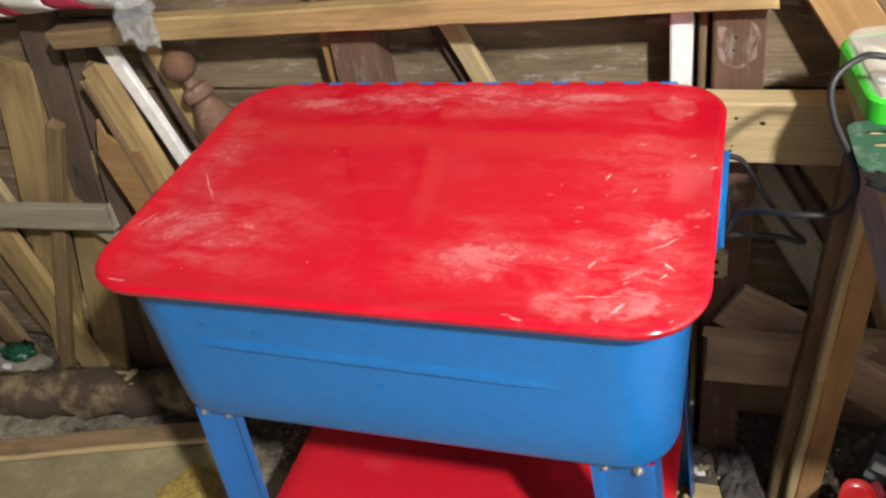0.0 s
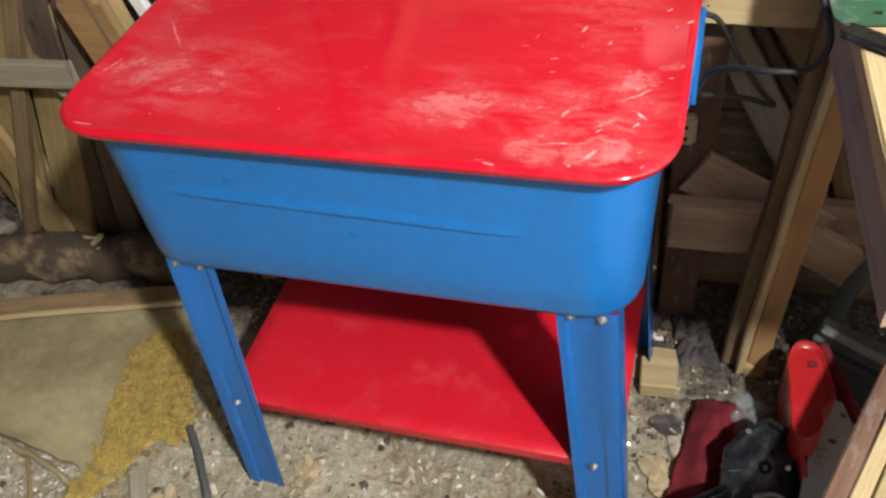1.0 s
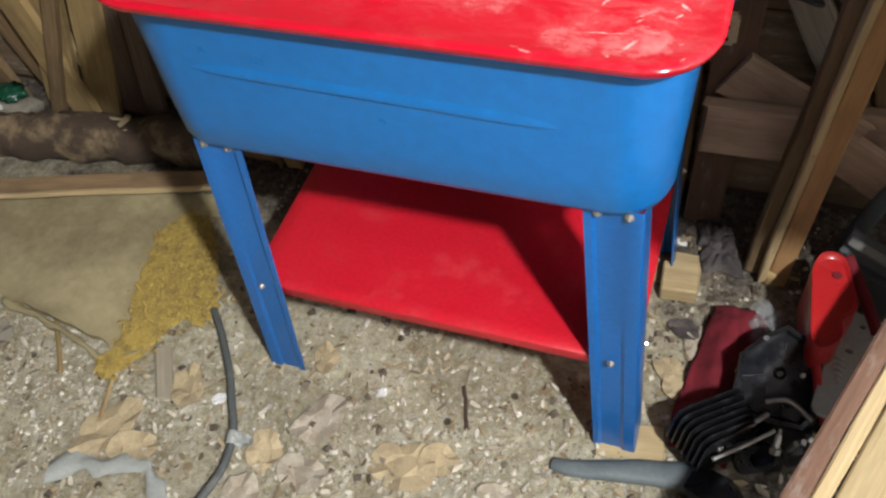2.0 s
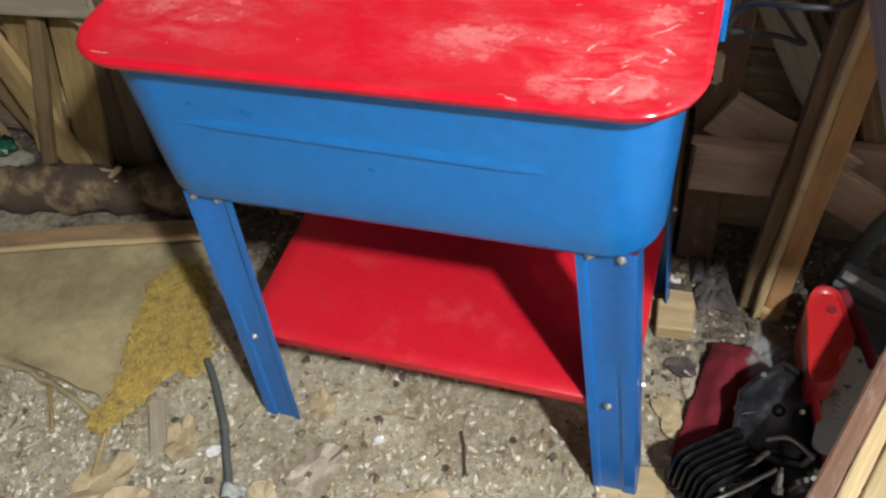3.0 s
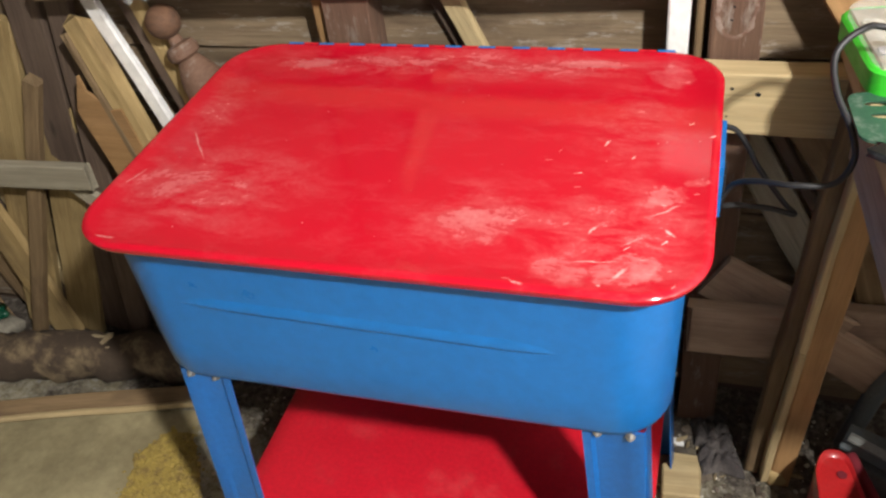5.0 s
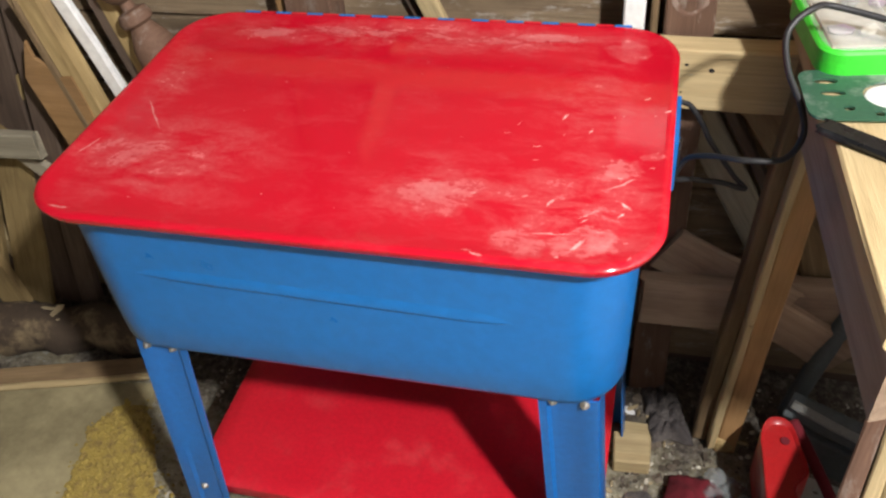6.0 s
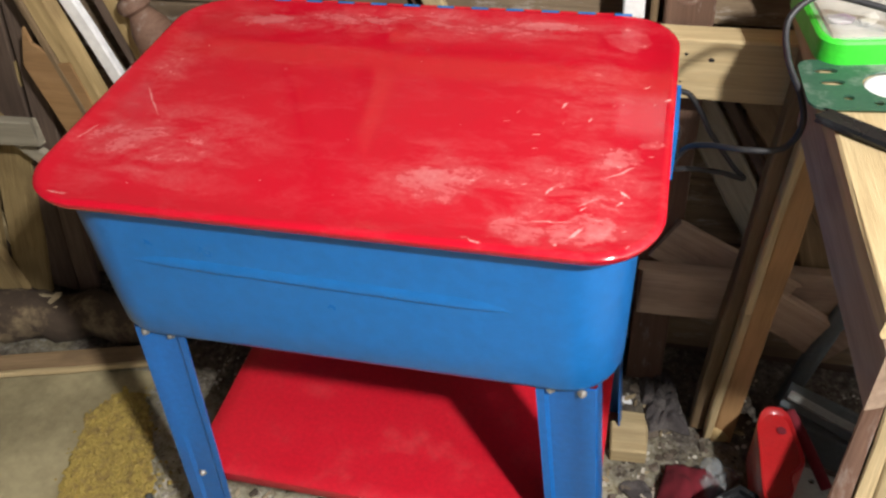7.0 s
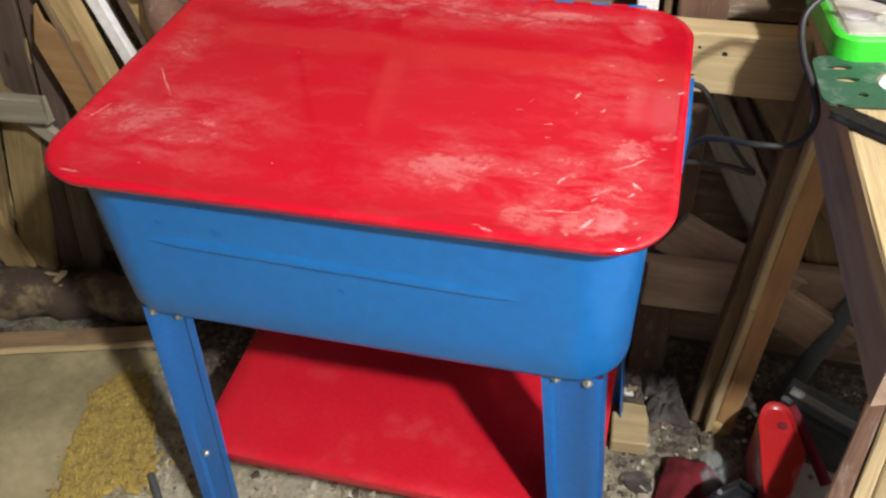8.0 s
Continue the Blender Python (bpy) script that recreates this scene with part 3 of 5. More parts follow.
for ob in [o for o in bpy.data.objects if o.name.startswith(("wall_stud", "cross_beam"))]:
    inv = ob.matrix_basis.inverted()
    if ob.name == "wall_stud":
        spots = ((0.383, 0.557, 0.885, 0.003), (0.385, 0.557, 0.905, 0.003), (0.384, 0.557, 0.800, 0.0045))
        arc = [(0.388 + 0.026 * math.cos(radians(a)), 0.5572, 0.898 + 0.040 * math.sin(radians(a))) for a in range(-215, 60, 20)]
        mark = bm_tube(arc, 0.0045, 6, 0.0025)
        for v in mark.verts:
            v.co.y = 0.557 + (v.co.y - 0.557) * 0.12
            v.co.x += 0.004 * noise.noise(v.co * 90)
        chalk = part("chalk_mark", mark, CHALK, None, "chalky ring stain")
        chalk.parent, chalk.matrix_basis = ob, inv
    elif ob.name == "cross_beam":
        spots = ((0.392, 0.5025, 0.806, 0.004), (0.386, 0.5025, 0.751, 0.004), (0.388, 0.5025, 0.760, 0.0025), (0.428, 0.5025, 0.798, 0.006))
    else:
        spots = ()
    for x, y, z, r in spots:
        h = part("nail_hole", bm_lump(r * 0.7, 3, (1, 0.2, 0.8), 0.5, 2), HOLE, None)
        h.parent, h.matrix_basis = ob, inv @ Matrix.Translation((x, y, z))

# ---- parts washer ----
washer = thing("parts_washer", "blue steel parts washer with a dusty red lid and shelf", "parts washer")
L0, L1, B0, B1 = -0.381, 0.381, -0.014, 0.509


def lid_ring(inset, z, r=0.082):
    return rounded(L0 + inset, L1 - inset, B0 + inset, B1 - inset, max(r - inset, 0.01), z, 10)


rings = [lid_ring(0.010, 0.849), lid_ring(0.0065, 0.8455), lid_ring(0.0045, 0.847), lid_ring(0.0008, 0.8555), lid_ring(0.0008, 0.8575), lid_ring(0.003, 0.8600), lid_ring(0.007, 0.8612), lid_ring(0.012, 0.8608),
         lid_ring(0.022, 0.8585), lid_ring(0.05, 0.8585), lid_ring(0.2, 0.860, 0.2)]
lid = part("lid", bm_rings(rings), RED, washer, "red enamelled lid with dusty white smears", 40)


def tub_ring(inset, z, r=0.078):
    deep = inset if inset > 0 else inset * 0.3
    return rounded(-0.357 + inset * 0.6, 0.352 - inset * 0.6, 0.014 + deep, 0.478 - inset, r - inset, z, 10)


rings = [tub_ring(0.05, 0.594, 0.10), tub_ring(0.02, 0.595, 0.09), tub_ring(0.008, 0.600), tub_ring(0.002, 0.612), tub_ring(0.0, 0.66), tub_ring(-0.004, 0.75), tub_ring(-0.008, 0.83), tub_ring(-0.012, 0.842), tub_ring(-0.012, 0.848)]
tub = part("tub", bm_rings(rings), BLUE, washer, "deep blue steel tub with rounded corners", 50)
# pressed rib along the tub's front
def ribbed(z):
    """The depth of the tub's front at height z."""
    return 0.016 - 0.0034 * (z - 0.612) / 0.218


bm = bmesh.new()
vs = []
for i in range(33):
    u = i / 32
    x = -0.275 + 0.515 * u
    h = min(1, 6 * u, 6 * (1 - u))
    h = math.sin(h * math.pi / 2)
    zc = 0.755 - 0.013 * u
    vs.append([bm.verts.new((x, ribbed(zc) - 0.0036 * h * s, zc + dz * (0.4 + 0.6 * h))) for s, dz in ((-0.3, 0.026), (0.1, 0.016), (0.6, 0.006), (1.0, -0.002), (0.8, -0.006), (-0.3, -0.009))])
for a, b in zip(vs, vs[1:]):
    for j in range(5):
        bm.faces.new((a[j], a[j + 1], b[j + 1], b[j]))
part("rib", bm, BLUE, tub, "pressed rib along the front", True)


def bm_leg(sx, sy):
    """One leg, an angle of pressed steel: front plate with a shallow channel, and a side flange. sx, sy: outward."""
    bm = bmesh.new()
    outer_t, inner_t, outer_b, inner_b = 0.324, 0.246, 0.357, 0.284
    yt, yb = (0.030, 0.006) if sy < 0 else (0.452, 0.462)
    prof = [(0, 0), (0.13, 0), (0.20, 0.0035), (0.64, 0.0035), (0.72, 0), (0.97, 0), (1.0, 0.004)]
    rows = []
    for k in range(9):
        t = k / 8
        zz = 0.599 * (1 - t)
        a, b, y = inner_t + (inner_b - inner_t) * t, outer_t + (outer_b - outer_t) * t, yt + (yb - yt) * t
        ring = [(sx * (a + (b - a) * u), y - sy * d, zz) for u, d in prof]
        ring += [(sx * b, y - sy * d, zz) for d in (0.03, 0.06)]
        back = [(sx * (b - 0.003), y - sy * d, zz) for d in (0.06, 0.03)] + [(sx * (a + (b - a) * u), y - sy * (d + 0.003), zz) for u, d in reversed(prof)]
        rows.append(ring + back)
    bm.free()
    return bm_rings(rows)


def bm_bolt(place, axis):
    z = Vector(axis).normalized()
    m = Matrix.Translation(place) @ z.to_track_quat("Z", "Y").to_matrix().to_4x4()
    bm = bm_cyl(0.0062, 0.0015, 14, m=m)
    for r, h, up in ((0.0046, 0.004, 0.0025), (0.0024, 0.002, 0.0052)):
        bmesh.ops.create_cone(bm, cap_ends=True, segments=6 if r > 0.003 else 10, radius1=r, radius2=r * 0.85, depth=h, matrix=m @ Matrix.Translation((0, 0, up)))
    return bm


for sx in (-1, 1):
    for sy in (-1, 1):
        leg = part("leg", bm_leg(sx, sy), BLUE_LEG, washer, "", 30)
        yf = 0.030 if sy < 0 else 0.452
        for x in (0.266, 0.306):
            part("bolt", bm_bolt((sx * x, yf + sy * 0.001, 0.592), (0, sy, 0)), ZINC, leg)
        part("bolt", bm_bolt((sx * 0.301, (0.012 if sy < 0 else 0.459), 0.268), (0, sy, 0)), ZINC, leg)
        part("bolt", bm_bolt((sx * 0.345, (0.05 if sy < 0 else 0.42), 0.285), (sx, 0, 0)), ZINC, leg)
        part("bolt", bm_bolt((sx * 0.327, (0.06 if sy < 0 else 0.43), 0.600), (sx, 0, 0)), ZINC, leg)
# shelf: a pan with turned-down rims
sr = [rounded(-0.333, 0.333, 0.0255, 0.447, 0.006, 0.236, 2), rounded(-0.335, 0.335, 0.0238, 0.449, 0.008, 0.238, 2), rounded(-0.335, 0.335, 0.0238, 0.449, 0.008, 0.258, 2),
      rounded(-0.330, 0.330, 0.029, 0.444, 0.008, 0.262, 2), rounded(-0.30, 0.30, 0.05, 0.42, 0.008, 0.2615, 2)]
part("shelf", bm_rings(sr), RED_SHELF, washer, "red enamelled steel shelf between the legs", 40)
# hinge knuckles along the back
for i in range(23):
    x = -0.285 + i * 0.0265
    part("hinge_knuckle", bm_cyl(0.0042, 0.0245, 10, m=pose(x, 0.5115, 0.8555, 0, 90, 0)), BLUE if i % 2 == 0 else RED_SHELF, washer)
# switch box on the tub's side
box = part("switch_box", bm_box(0.350, 0.387, 0.262, 0.388, 0.745, 0.836, 0.008, 3), BLUE, washer, "blue switch box on the tub's side", 40)
part("switch", bm_box(0.3865, 0.391, 0.29, 0.32, 0.775, 0.805, 0.002), RUBBER, box, "black rocker switch")
part("cable_gland", bm_cyl(0.009, 0.03, 12, m=pose(0.372, 0.398, 0.80, 90, 0, 0)), RUBBER, box)

# power cord looping up to the bench
cord = [(0.372, 0.41, 0.8), (0.399, 0.42, 0.791), (0.42, 0.42, 0.762), (0.437, 0.42, 0.729), (0.477, 0.43, 0.666), (0.495, 0.43, 0.645), (0.458, 0.4, 0.675),
        (0.412, 0.36, 0.707), (0.388, 0.335, 0.725), (0.402, 0.33, 0.762), (0.429, 0.3, 0.791), (0.469, 0.27, 0.809), (0.512, 0.27, 0.815), (0.528, 0.27, 0.848),
        (0.52, 0.27, 0.887), (0.497, 0.28, 0.933), (0.491, 0.295, 0.971), (0.515, 0.315, 0.99), (0.548, 0.33, 0.985), (0.66, 0.3, 0.965), (0.8, 0.28, 0.91)]
tagged(finish("power_cord", bm_tube(cord, 0.0040), RUBBER, smooth=True), "black rubber power cord looped from washer to bench", "cable")
# beige socket on the stud
sock = thing("wall_socket", "beige double socket on the brown stud", "socket", at=(0.375, 0.55, 0.50))
part("plate", bm_box(0.352, 0.392, 0.535, 0.558, 0.472, 0.532, 0.006, 3), BEIGE, sock)
for dz in (0.49, 0.514):
    part("slot", bm_box(0.368, 0.378, 0.532, 0.5355, dz - 0.003, dz + 0.003, 0), HOLE, sock)

# ---- boards leaning on the left ----
def lean(name, a, b, width, thick, material, label, z_end=0.02, ends=0.006, category="board", rough=0.0015):
    """A board through a and b, carried on in that line down to z_end."""
    a, b = Vector(a), Vector(b)
    k = (a.z - z_end) / (a.z - b.z)
    e = a + (b - a) * k
    return board(name, a, e, width, thick, material, label, category, "boards leaning on the wall", ends=ends, rough=rough)


lean("leaning_board", (-0.983, 0.61, 0.854), (-1.139, 0.587, 0.32), 0.101, 0.022, PINE, "pale yellowish pine board leaning on the wall", ends=0.004)
lean("leaning_board", (-1.25, 0.572, 0.635), (-1.134, 0.553, -0.049), 0.082, 0.020, PINE, "pale pine board slanting down behind the grey rail")
lean("leaning_board", (-1.264, 0.612, 0.821), (-1.183, 0.612, 0.394), 0.032, 0.022, PINE_BRIGHT, "thin bright pine lath leaning on the wall")
lean("leaning_board", (-1.401, 0.612, 0.605), (-1.288, 0.612, 0.135), 0.089, 0.020, BROWN, "wide brown board leaning low on the wall")
lean("leaning_board", (-1.473, 0.575, 0.502), (-1.359, 0.55, 0.08), 0.074, 0.022, BROWN, "weathered brown board leaning low on the wall")
# Added board end, its dark colour standing in for the gap's shade.
lean("leaning_board", (-1.313, 0.612, 0.671), (-1.222, 0.612, 0.245), 0.074, 0.016, DARK, "dark board end added behind the lath")
lean("leaning_stake", (-0.917, 0.573, 0.736), (-1.232, 0.517, -0.029), 0.034, 0.024, BROWN, "narrow brown stake leaning on the boards", category="stake")
lean("leaning_board", (-0.923, 0.607, 0.663), (-1.13, 0.573, -0.063), 0.092, 0.020, PINE, "tan pine board leaning behind the brown stake")
lean("leaning_board", (-0.868, 0.612, 1.007), (-1.03, 0.595, -0.022), 0.078, 0.026, DARK, "long dark board leaning on the wall")
lean("leaning_board", (-0.796, 0.605, 0.935), (-0.862, 0.585, 0.497), 0.050, 0.024, DARK, "dark narrow board leaning behind the long one")
lean("leaning_board", (-0.730, 0.55, 0.872), (-0.676, 0.54, 0.644), 0.044, 0.032, PINE, "split pine board with a broken top", ends=0.016)
lean("leaning_board", (-0.752, 0.545, 0.845), (-0.700, 0.535, 0.620), 0.016, 0.034, BROWN, "thin brown batten beside the split board", ends=0.012)
lean("leaning_board", (-0.748, 0.553, 0.800), (-0.72, 0.548, 0.66), 0.026, 0.012, BROWN, "short broken brown lath behind the plywood", ends=0.02)
lean("white_strip", (-0.719, 0.575, 0.935), (-0.640, 0.572, 0.674), 0.031, 0.016, WHITE_WOOD, "white painted trim strip leaning on the wall", ends=0.003, category="strip")
lean("leaning_board", (-0.640, 0.600, 0.930), (-0.588, 0.595, 0.715), 0.030, 0.016, PINE, "pale pine lath beside the white strip")
lean("leaning_board", (-0.668, 0.605, 0.930), (-0.612, 0.60, 0.715), 0.026, 0.020, DARK, "dark lath beside the white strip")
lean("leaning_board", (-0.69, 0.592, 0.80), (-0.645, 0.588, 0.68), 0.014, 0.012, GREY, "thin grey lath under the white strip")
board("grey_rail", (-1.756, 0.525, 0.508), (-0.833, 0.525, 0.542), 0.059, 0.022, GREY, "weathered grey rail laid across the leaning boards", "rail", ends=0.004)
board("rail_backing", (-0.942, 0.553, 0.522), (-0.851, 0.553, 0.437), 0.037, 0.018, GREY, "short grey batten under the rail's end", "batten")

# torn plywood piece with a jagged top
bm = bmesh.new()
outline = [(-0.752, 0.545), (-0.790, 0.700), (-0.760, 0.775), (-0.755, 0.742), (-0.735, 0.728), (-0.715, 0.705), (-0.690, 0.708), (-0.672, 0.62), (-0.58, 0.02), (-0.66, 0.02)]
fs = [bm.verts.new((x, 0.522 - 0.03 * (0.7 - z), z)) for x, z in outline]
f = bm.faces.new(fs)
ext = bmesh.ops.extrude_face_region(bm, geom=[f])
bmesh.ops.translate(bm, verts=[v for v in ext["geom"] if isinstance(v, bmesh.types.BMVert)], vec=(0, 0.008, 0))
tagged(finish("plywood_piece", bm, ORANGE), "torn tan plywood piece leaning on the boards", "plywood")

# turned bedpost leaning among the boards
post = thing("turned_bedpost", "old turned wooden bedpost with a ball top leaning", "bedpost", at=(-0.55, 0.57, 0.72))


def bm_turned(profile, n=20):
    return bm_rings([[(r * math.cos(2 * math.pi * i / n), r * math.sin(2 * math.pi * i / n), z) for i in range(n)] for z, r in profile])


down = (Vector((-0.500, 0.565, 0.70)) - Vector((-0.565, 0.575, 0.850))).normalized()
axis = Matrix.Translation((-0.556, 0.575, 0.818)) @ down.to_track_quat("Z", "Y").to_matrix().to_4x4()
ball = [(0.031 * math.sin(radians(a)), 0.0315 * math.cos(radians(a))) for a in range(-85, 90, 14)]
part("finial", bm_turned(ball), wood("reddish_finial", (0.10, 0.062, 0.045), (0.24, 0.125, 0.07), stain=(0.05, 0.04, 0.035), stain_amount=0.7), post, "reddish-brown ball finial", True, m=Matrix.Translation((-0.572, 0.575, 0.862)))
shaft = [(-0.018, 0.011), (-0.004, 0.013), (0.0, 0.026), (0.012, 0.031), (0.022, 0.029), (0.028, 0.020), (0.036, 0.024), (0.06, 0.036), (0.10, 0.042), (0.16, 0.036), (0.22, 0.034), (0.85, 0.034)]
part("shaft", bm_turned(shaft), STUD, post, "greyish-brown turned shaft", 40, m=axis)

# striped cloth bag and crumpled film on the rails
bag = thing("striped_bag", "crimson and white striped cloth bag on the rail", "bag", at=(-0.75, 0.52, 1.0))
for i, (x0, x1, mat) in enumerate(((-1.02, -0.93, CLOTH_STRIPE), (-0.93, -0.865, CLOTH_WHITE), (-0.865, -0.835, CLOTH_STRIPE), (-0.835, -0.735, CLOTH_WHITE), (-0.735, -0.665, CLOTH_STRIPE), (-0.665, -0.60, CLOTH_WHITE))):
    rings = []
    for k in range(6):
        u = k / 5
        x = x0 + (x1 - x0) * u
        r = []
        for a in range(20):
            an = 2 * math.pi * a / 20
            q = 1 + 0.16 * noise.noise(Vector((x * 14, math.cos(an) * 1.6, math.sin(an) * 1.6)))
            r.append((x - 0.03 * math.sin(an), 0.545 + 0.055 * q * math.cos(an), 1.032 + 0.044 * q * math.sin(an) + 0.02 * (x + 0.8)))
        rings.append(r)
    part("cloth_band", bm_rings(rings), mat, bag, "", True)
film = bm_lump(0.05, 5, (0.55, 0.55, 1.15), 0.75, 3, 3.0)
for v in film.verts:
    v.co += Vector((-0.540, 0.478, 1.005))
tagged(finish("plastic_film", film, BAG), "crumpled clear plastic film hanging over the rail", "plastic film")

# ---- floor on the left ----
log = bm_tube([(-1.75, 0.33, 0.045), (-1.41, 0.402, 0.042), (-1.236, 0.428, 0.045), (-1.0, 0.468, 0.042), (-0.70, 0.515, 0.040)], 0.056, 20)
for v in log.verts:
    v.co += Vector((0, 0.5, 1)) * (0.024 * noise.noise(v.co * 11) + 0.013 * noise.noise(v.co * 34) + 0.006 * noise.noise(v.co * 80))
tagged(finish("rotten_log", log, BARK, smooth=True), "flaking rotten log lying along the wall's foot", "log")
board("floor_lath", (-1.60, 0.152, 0.030), (-0.655, 0.416, 0.032), 0.045, 0.022, BROWN, "long brown lath lying on the floor", "lath", face=(0.05, -0.3, 1))
# The floor lath's paler front edge, added as a strip of its own.
board("lath_edge", (-1.60, 0.122, 0.031), (-0.665, 0.383, 0.035), 0.014, 0.012, PINE_BRIGHT, "pale front edge of the brown floor lath", "lath", face=(0.2, -0.9, 0.4))
stone = bm_lump(0.1, 3, (1.75, 0.6, 0.52), 0.22, 3, 1.6)
for v in stone.verts:
    v.co += Vector((-1.42, 0.50, 0.045))
tagged(finish("grey_stone", stone, STONE, smooth=True), "long smooth grey stone lying by the wall", "stone")
bottle = thing("green_bottle", "crushed green glass bottle lying on the stone", "bottle", at=(-1.31, 0.50, 0.115))
bt = bm_lump(0.036, 8, (1.35, 0.8, 0.42), 0.55, 3, 3)
for v in bt.verts:
    v.co += Vector((-1.31, 0.500, 0.110))
part("body", bt, BOTTLE, bottle, "", True)
lb = bm_flake(0.014, 4, 0.002)
for v in lb.verts:
    v.co += Vector((-1.325, 0.462, 0.088))
part("paper_label", lb, PORCELAIN, bottle, "torn white paper label")

# brown fibre sheet with a torn front edge
bm = bmesh.new()
rows = []
for j in range(15):
    v = j / 14
    row = []
    for i in range(31):
        u = i / 30
        back = Vector((-1.62 + 0.95 * u, 0.20 + 0.18 * u, 0))
        front = Vector((-1.32 + 0.68 * u, 0.05 - 0.11 * u, 0))
        p = back.lerp(front, v)
        if v > 0.9:
            p.y += 0.03 * noise.noise(Vector((u * 11, 3, 0)))
        if u > 0.9:
            p.x += 0.05 * noise.noise(Vector((v * 9, 7, 0)))
        row.append((p.x, p.y, 0.012 + 0.012 * noise.noise(Vector((p.x * 5, p.y * 5, 2))) + 0.010 * (v > 0.93) + 0.004 * noise.noise(Vector((p.x * 20, p.y * 20, 5)))))
    rows.append(row)
top = [[bm.verts.new(p) for p in r] for r in rows]
bot = [[bm.verts.new((p[0], p[1], p[2] - 0.016)) for p in r] for r in rows]
for j in range(14):
    for i in range(30):
        bm.faces.new((top[j][i], top[j][i + 1], top[j + 1][i + 1], top[j + 1][i]))
        bm.faces.new((bot[j][i], bot[j + 1][i], bot[j + 1][i + 1], bot[j][i + 1]))
for j in range(14):
    for i in (0, 30):
        bm.faces.new((top[j][i], top[j + 1][i], bot[j + 1][i], bot[j][i]))
for i in range(30):
    for j in (0, 14):
        bm.faces.new((top[j][i], top[j][i + 1], bot[j][i + 1], bot[j][i]))
tagged(finish("fibre_sheet", bm, SHEET, smooth=50), "stained brown fibre sheet with a torn edge on the floor", "sheet")
fold = bm_tube([(-0.99, -0.018, 0.014), (-0.90, -0.03, 0.022), (-0.80, -0.05, 0.018), (-0.69, -0.085, 0.012)], 0.011, 8, 0.006)
for v in fold.verts:
    v.co += Vector((0, 1, 0.4)) * 0.012 * noise.noise(v.co * 22)
tagged(finish("torn_fold", fold, SHEET, smooth=True), "curled torn strip along the sheet's edge", "strip")


def many(name, shapes, material, label, category, kind="stuff", smooth=False):
    """Many small solids in one mesh. shapes: lists of points and faces."""
    pts, faces = [], []
    for p, f in shapes:
        n = len(pts)
        pts += p
        faces += [tuple(i + n for i in q) for q in f]
    mesh = bpy.data.meshes.new(name)
    mesh.from_pydata(pts, [], faces)
    mesh.materials.append(material)
    return tagged(new(name, mesh), label, category, kind=kind)


RNG = random.Random(11)


def crumb(place, r, flat=0.6):
    """A small angular crumb of eight corners."""
    rot = Euler([RNG.uniform(0, 6) for _ in range(3)]).to_matrix()
    pts = []
    for sx in (-1, 1):
        for sy in (-1, 1):
            for sz in (-1, 1):
                q = rot @ Vector((sx * RNG.uniform(0.45, 1), sy * RNG.uniform(0.35, 0.9), sz * RNG.uniform(0.3, 0.8)))
                pts.append((place[0] + q.x * r, place[1] + q.y * r, place[2] + q.z * r * flat))
    return pts, [(0, 1, 3, 2), (4, 6, 7, 5), (0, 4, 5, 1), (2, 3, 7, 6), (0, 2, 6, 4), (1, 5, 7, 3)]


def shred(place, r, thick=0.0015):
    """A small torn flake of six corners, tilted a little."""
    rot = Euler((RNG.gauss(0, 0.3), RNG.gauss(0, 0.3), RNG.uniform(0, 6))).to_matrix()
    n = 6
    ring = []
    for i in range(n):
        a = 2 * math.pi * i / n
        k = r * RNG.uniform(0.5, 1.2)
        ring.append((math.cos(a) * k * 1.7, math.sin(a) * k * 0.6, RNG.uniform(-0.2, 0.2) * r))
    pts = []
    for dz in (0, thick):
        for x, y, zz in ring:
            q = rot @ Vector((x, y, zz + dz))
            pts.append((place[0] + q.x, place[1] + q.y, place[2] + q.z))
    return pts, [tuple(range(n)), tuple(range(n, 2 * n))] + [(i, (i + 1) % n, (i + 1) % n + n, i + n) for i in range(n)]


def inside(x, y, poly):
    c = False
    for (x0, y0), (x1, y1) in zip(poly, poly[1:] + poly[:1]):
        if (y0 > y) != (y1 > y) and x < (x1 - x0) * (y - y0) / (y1 - y0) + x0:
            c = not c
    return c


# yellow foam crumbs spilled over the sheet's end
FOAM_AREA = [(-0.715, 0.315), (-0.660, 0.305), (-0.60, 0.22), (-0.53, 0.10), (-0.53, 0.04), (-0.585, 0.055), (-0.62, -0.03), (-0.655, -0.115), (-0.690, -0.105), (-0.685, -0.05), (-0.685, 0.03), (-0.715, 0.07), (-0.722, 0.16), (-0.752, 0.23)]
shapes = []
while len(shapes) < 5200:
    x, y = RNG.uniform(-0.8, -0.5), RNG.uniform(-0.13, 0.33)
    if RNG.random() < 0.12:
        gx, gy = x + RNG.gauss(0, 0.022), y + RNG.gauss(0, 0.022)
    else:
        gx, gy = x, y
    if inside(gx + 0.02 * noise.noise(Vector((x * 40, y * 40, 0))), gy + 0.02 * noise.noise(Vector((x * 40, y * 40, 9))), FOAM_AREA):
        shapes.append(crumb((x, y, 0.010 + RNG.uniform(0, 0.012) + 0.010 * noise.noise(Vector((x * 12, y * 12, 1)))), RNG.uniform(0.0014, 0.0054), 0.7))
while len(shapes) < 6400:
    x, y = RNG.uniform(-0.8, -0.5), RNG.uniform(-0.13, 0.33)
    if inside(x, y, FOAM_AREA):
        shapes.append(crumb((x, y, 0.012 + 0.006 * noise.noise(Vector((x * 12, y * 12, 1)))), RNG.uniform(0.006, 0.014), 0.4))
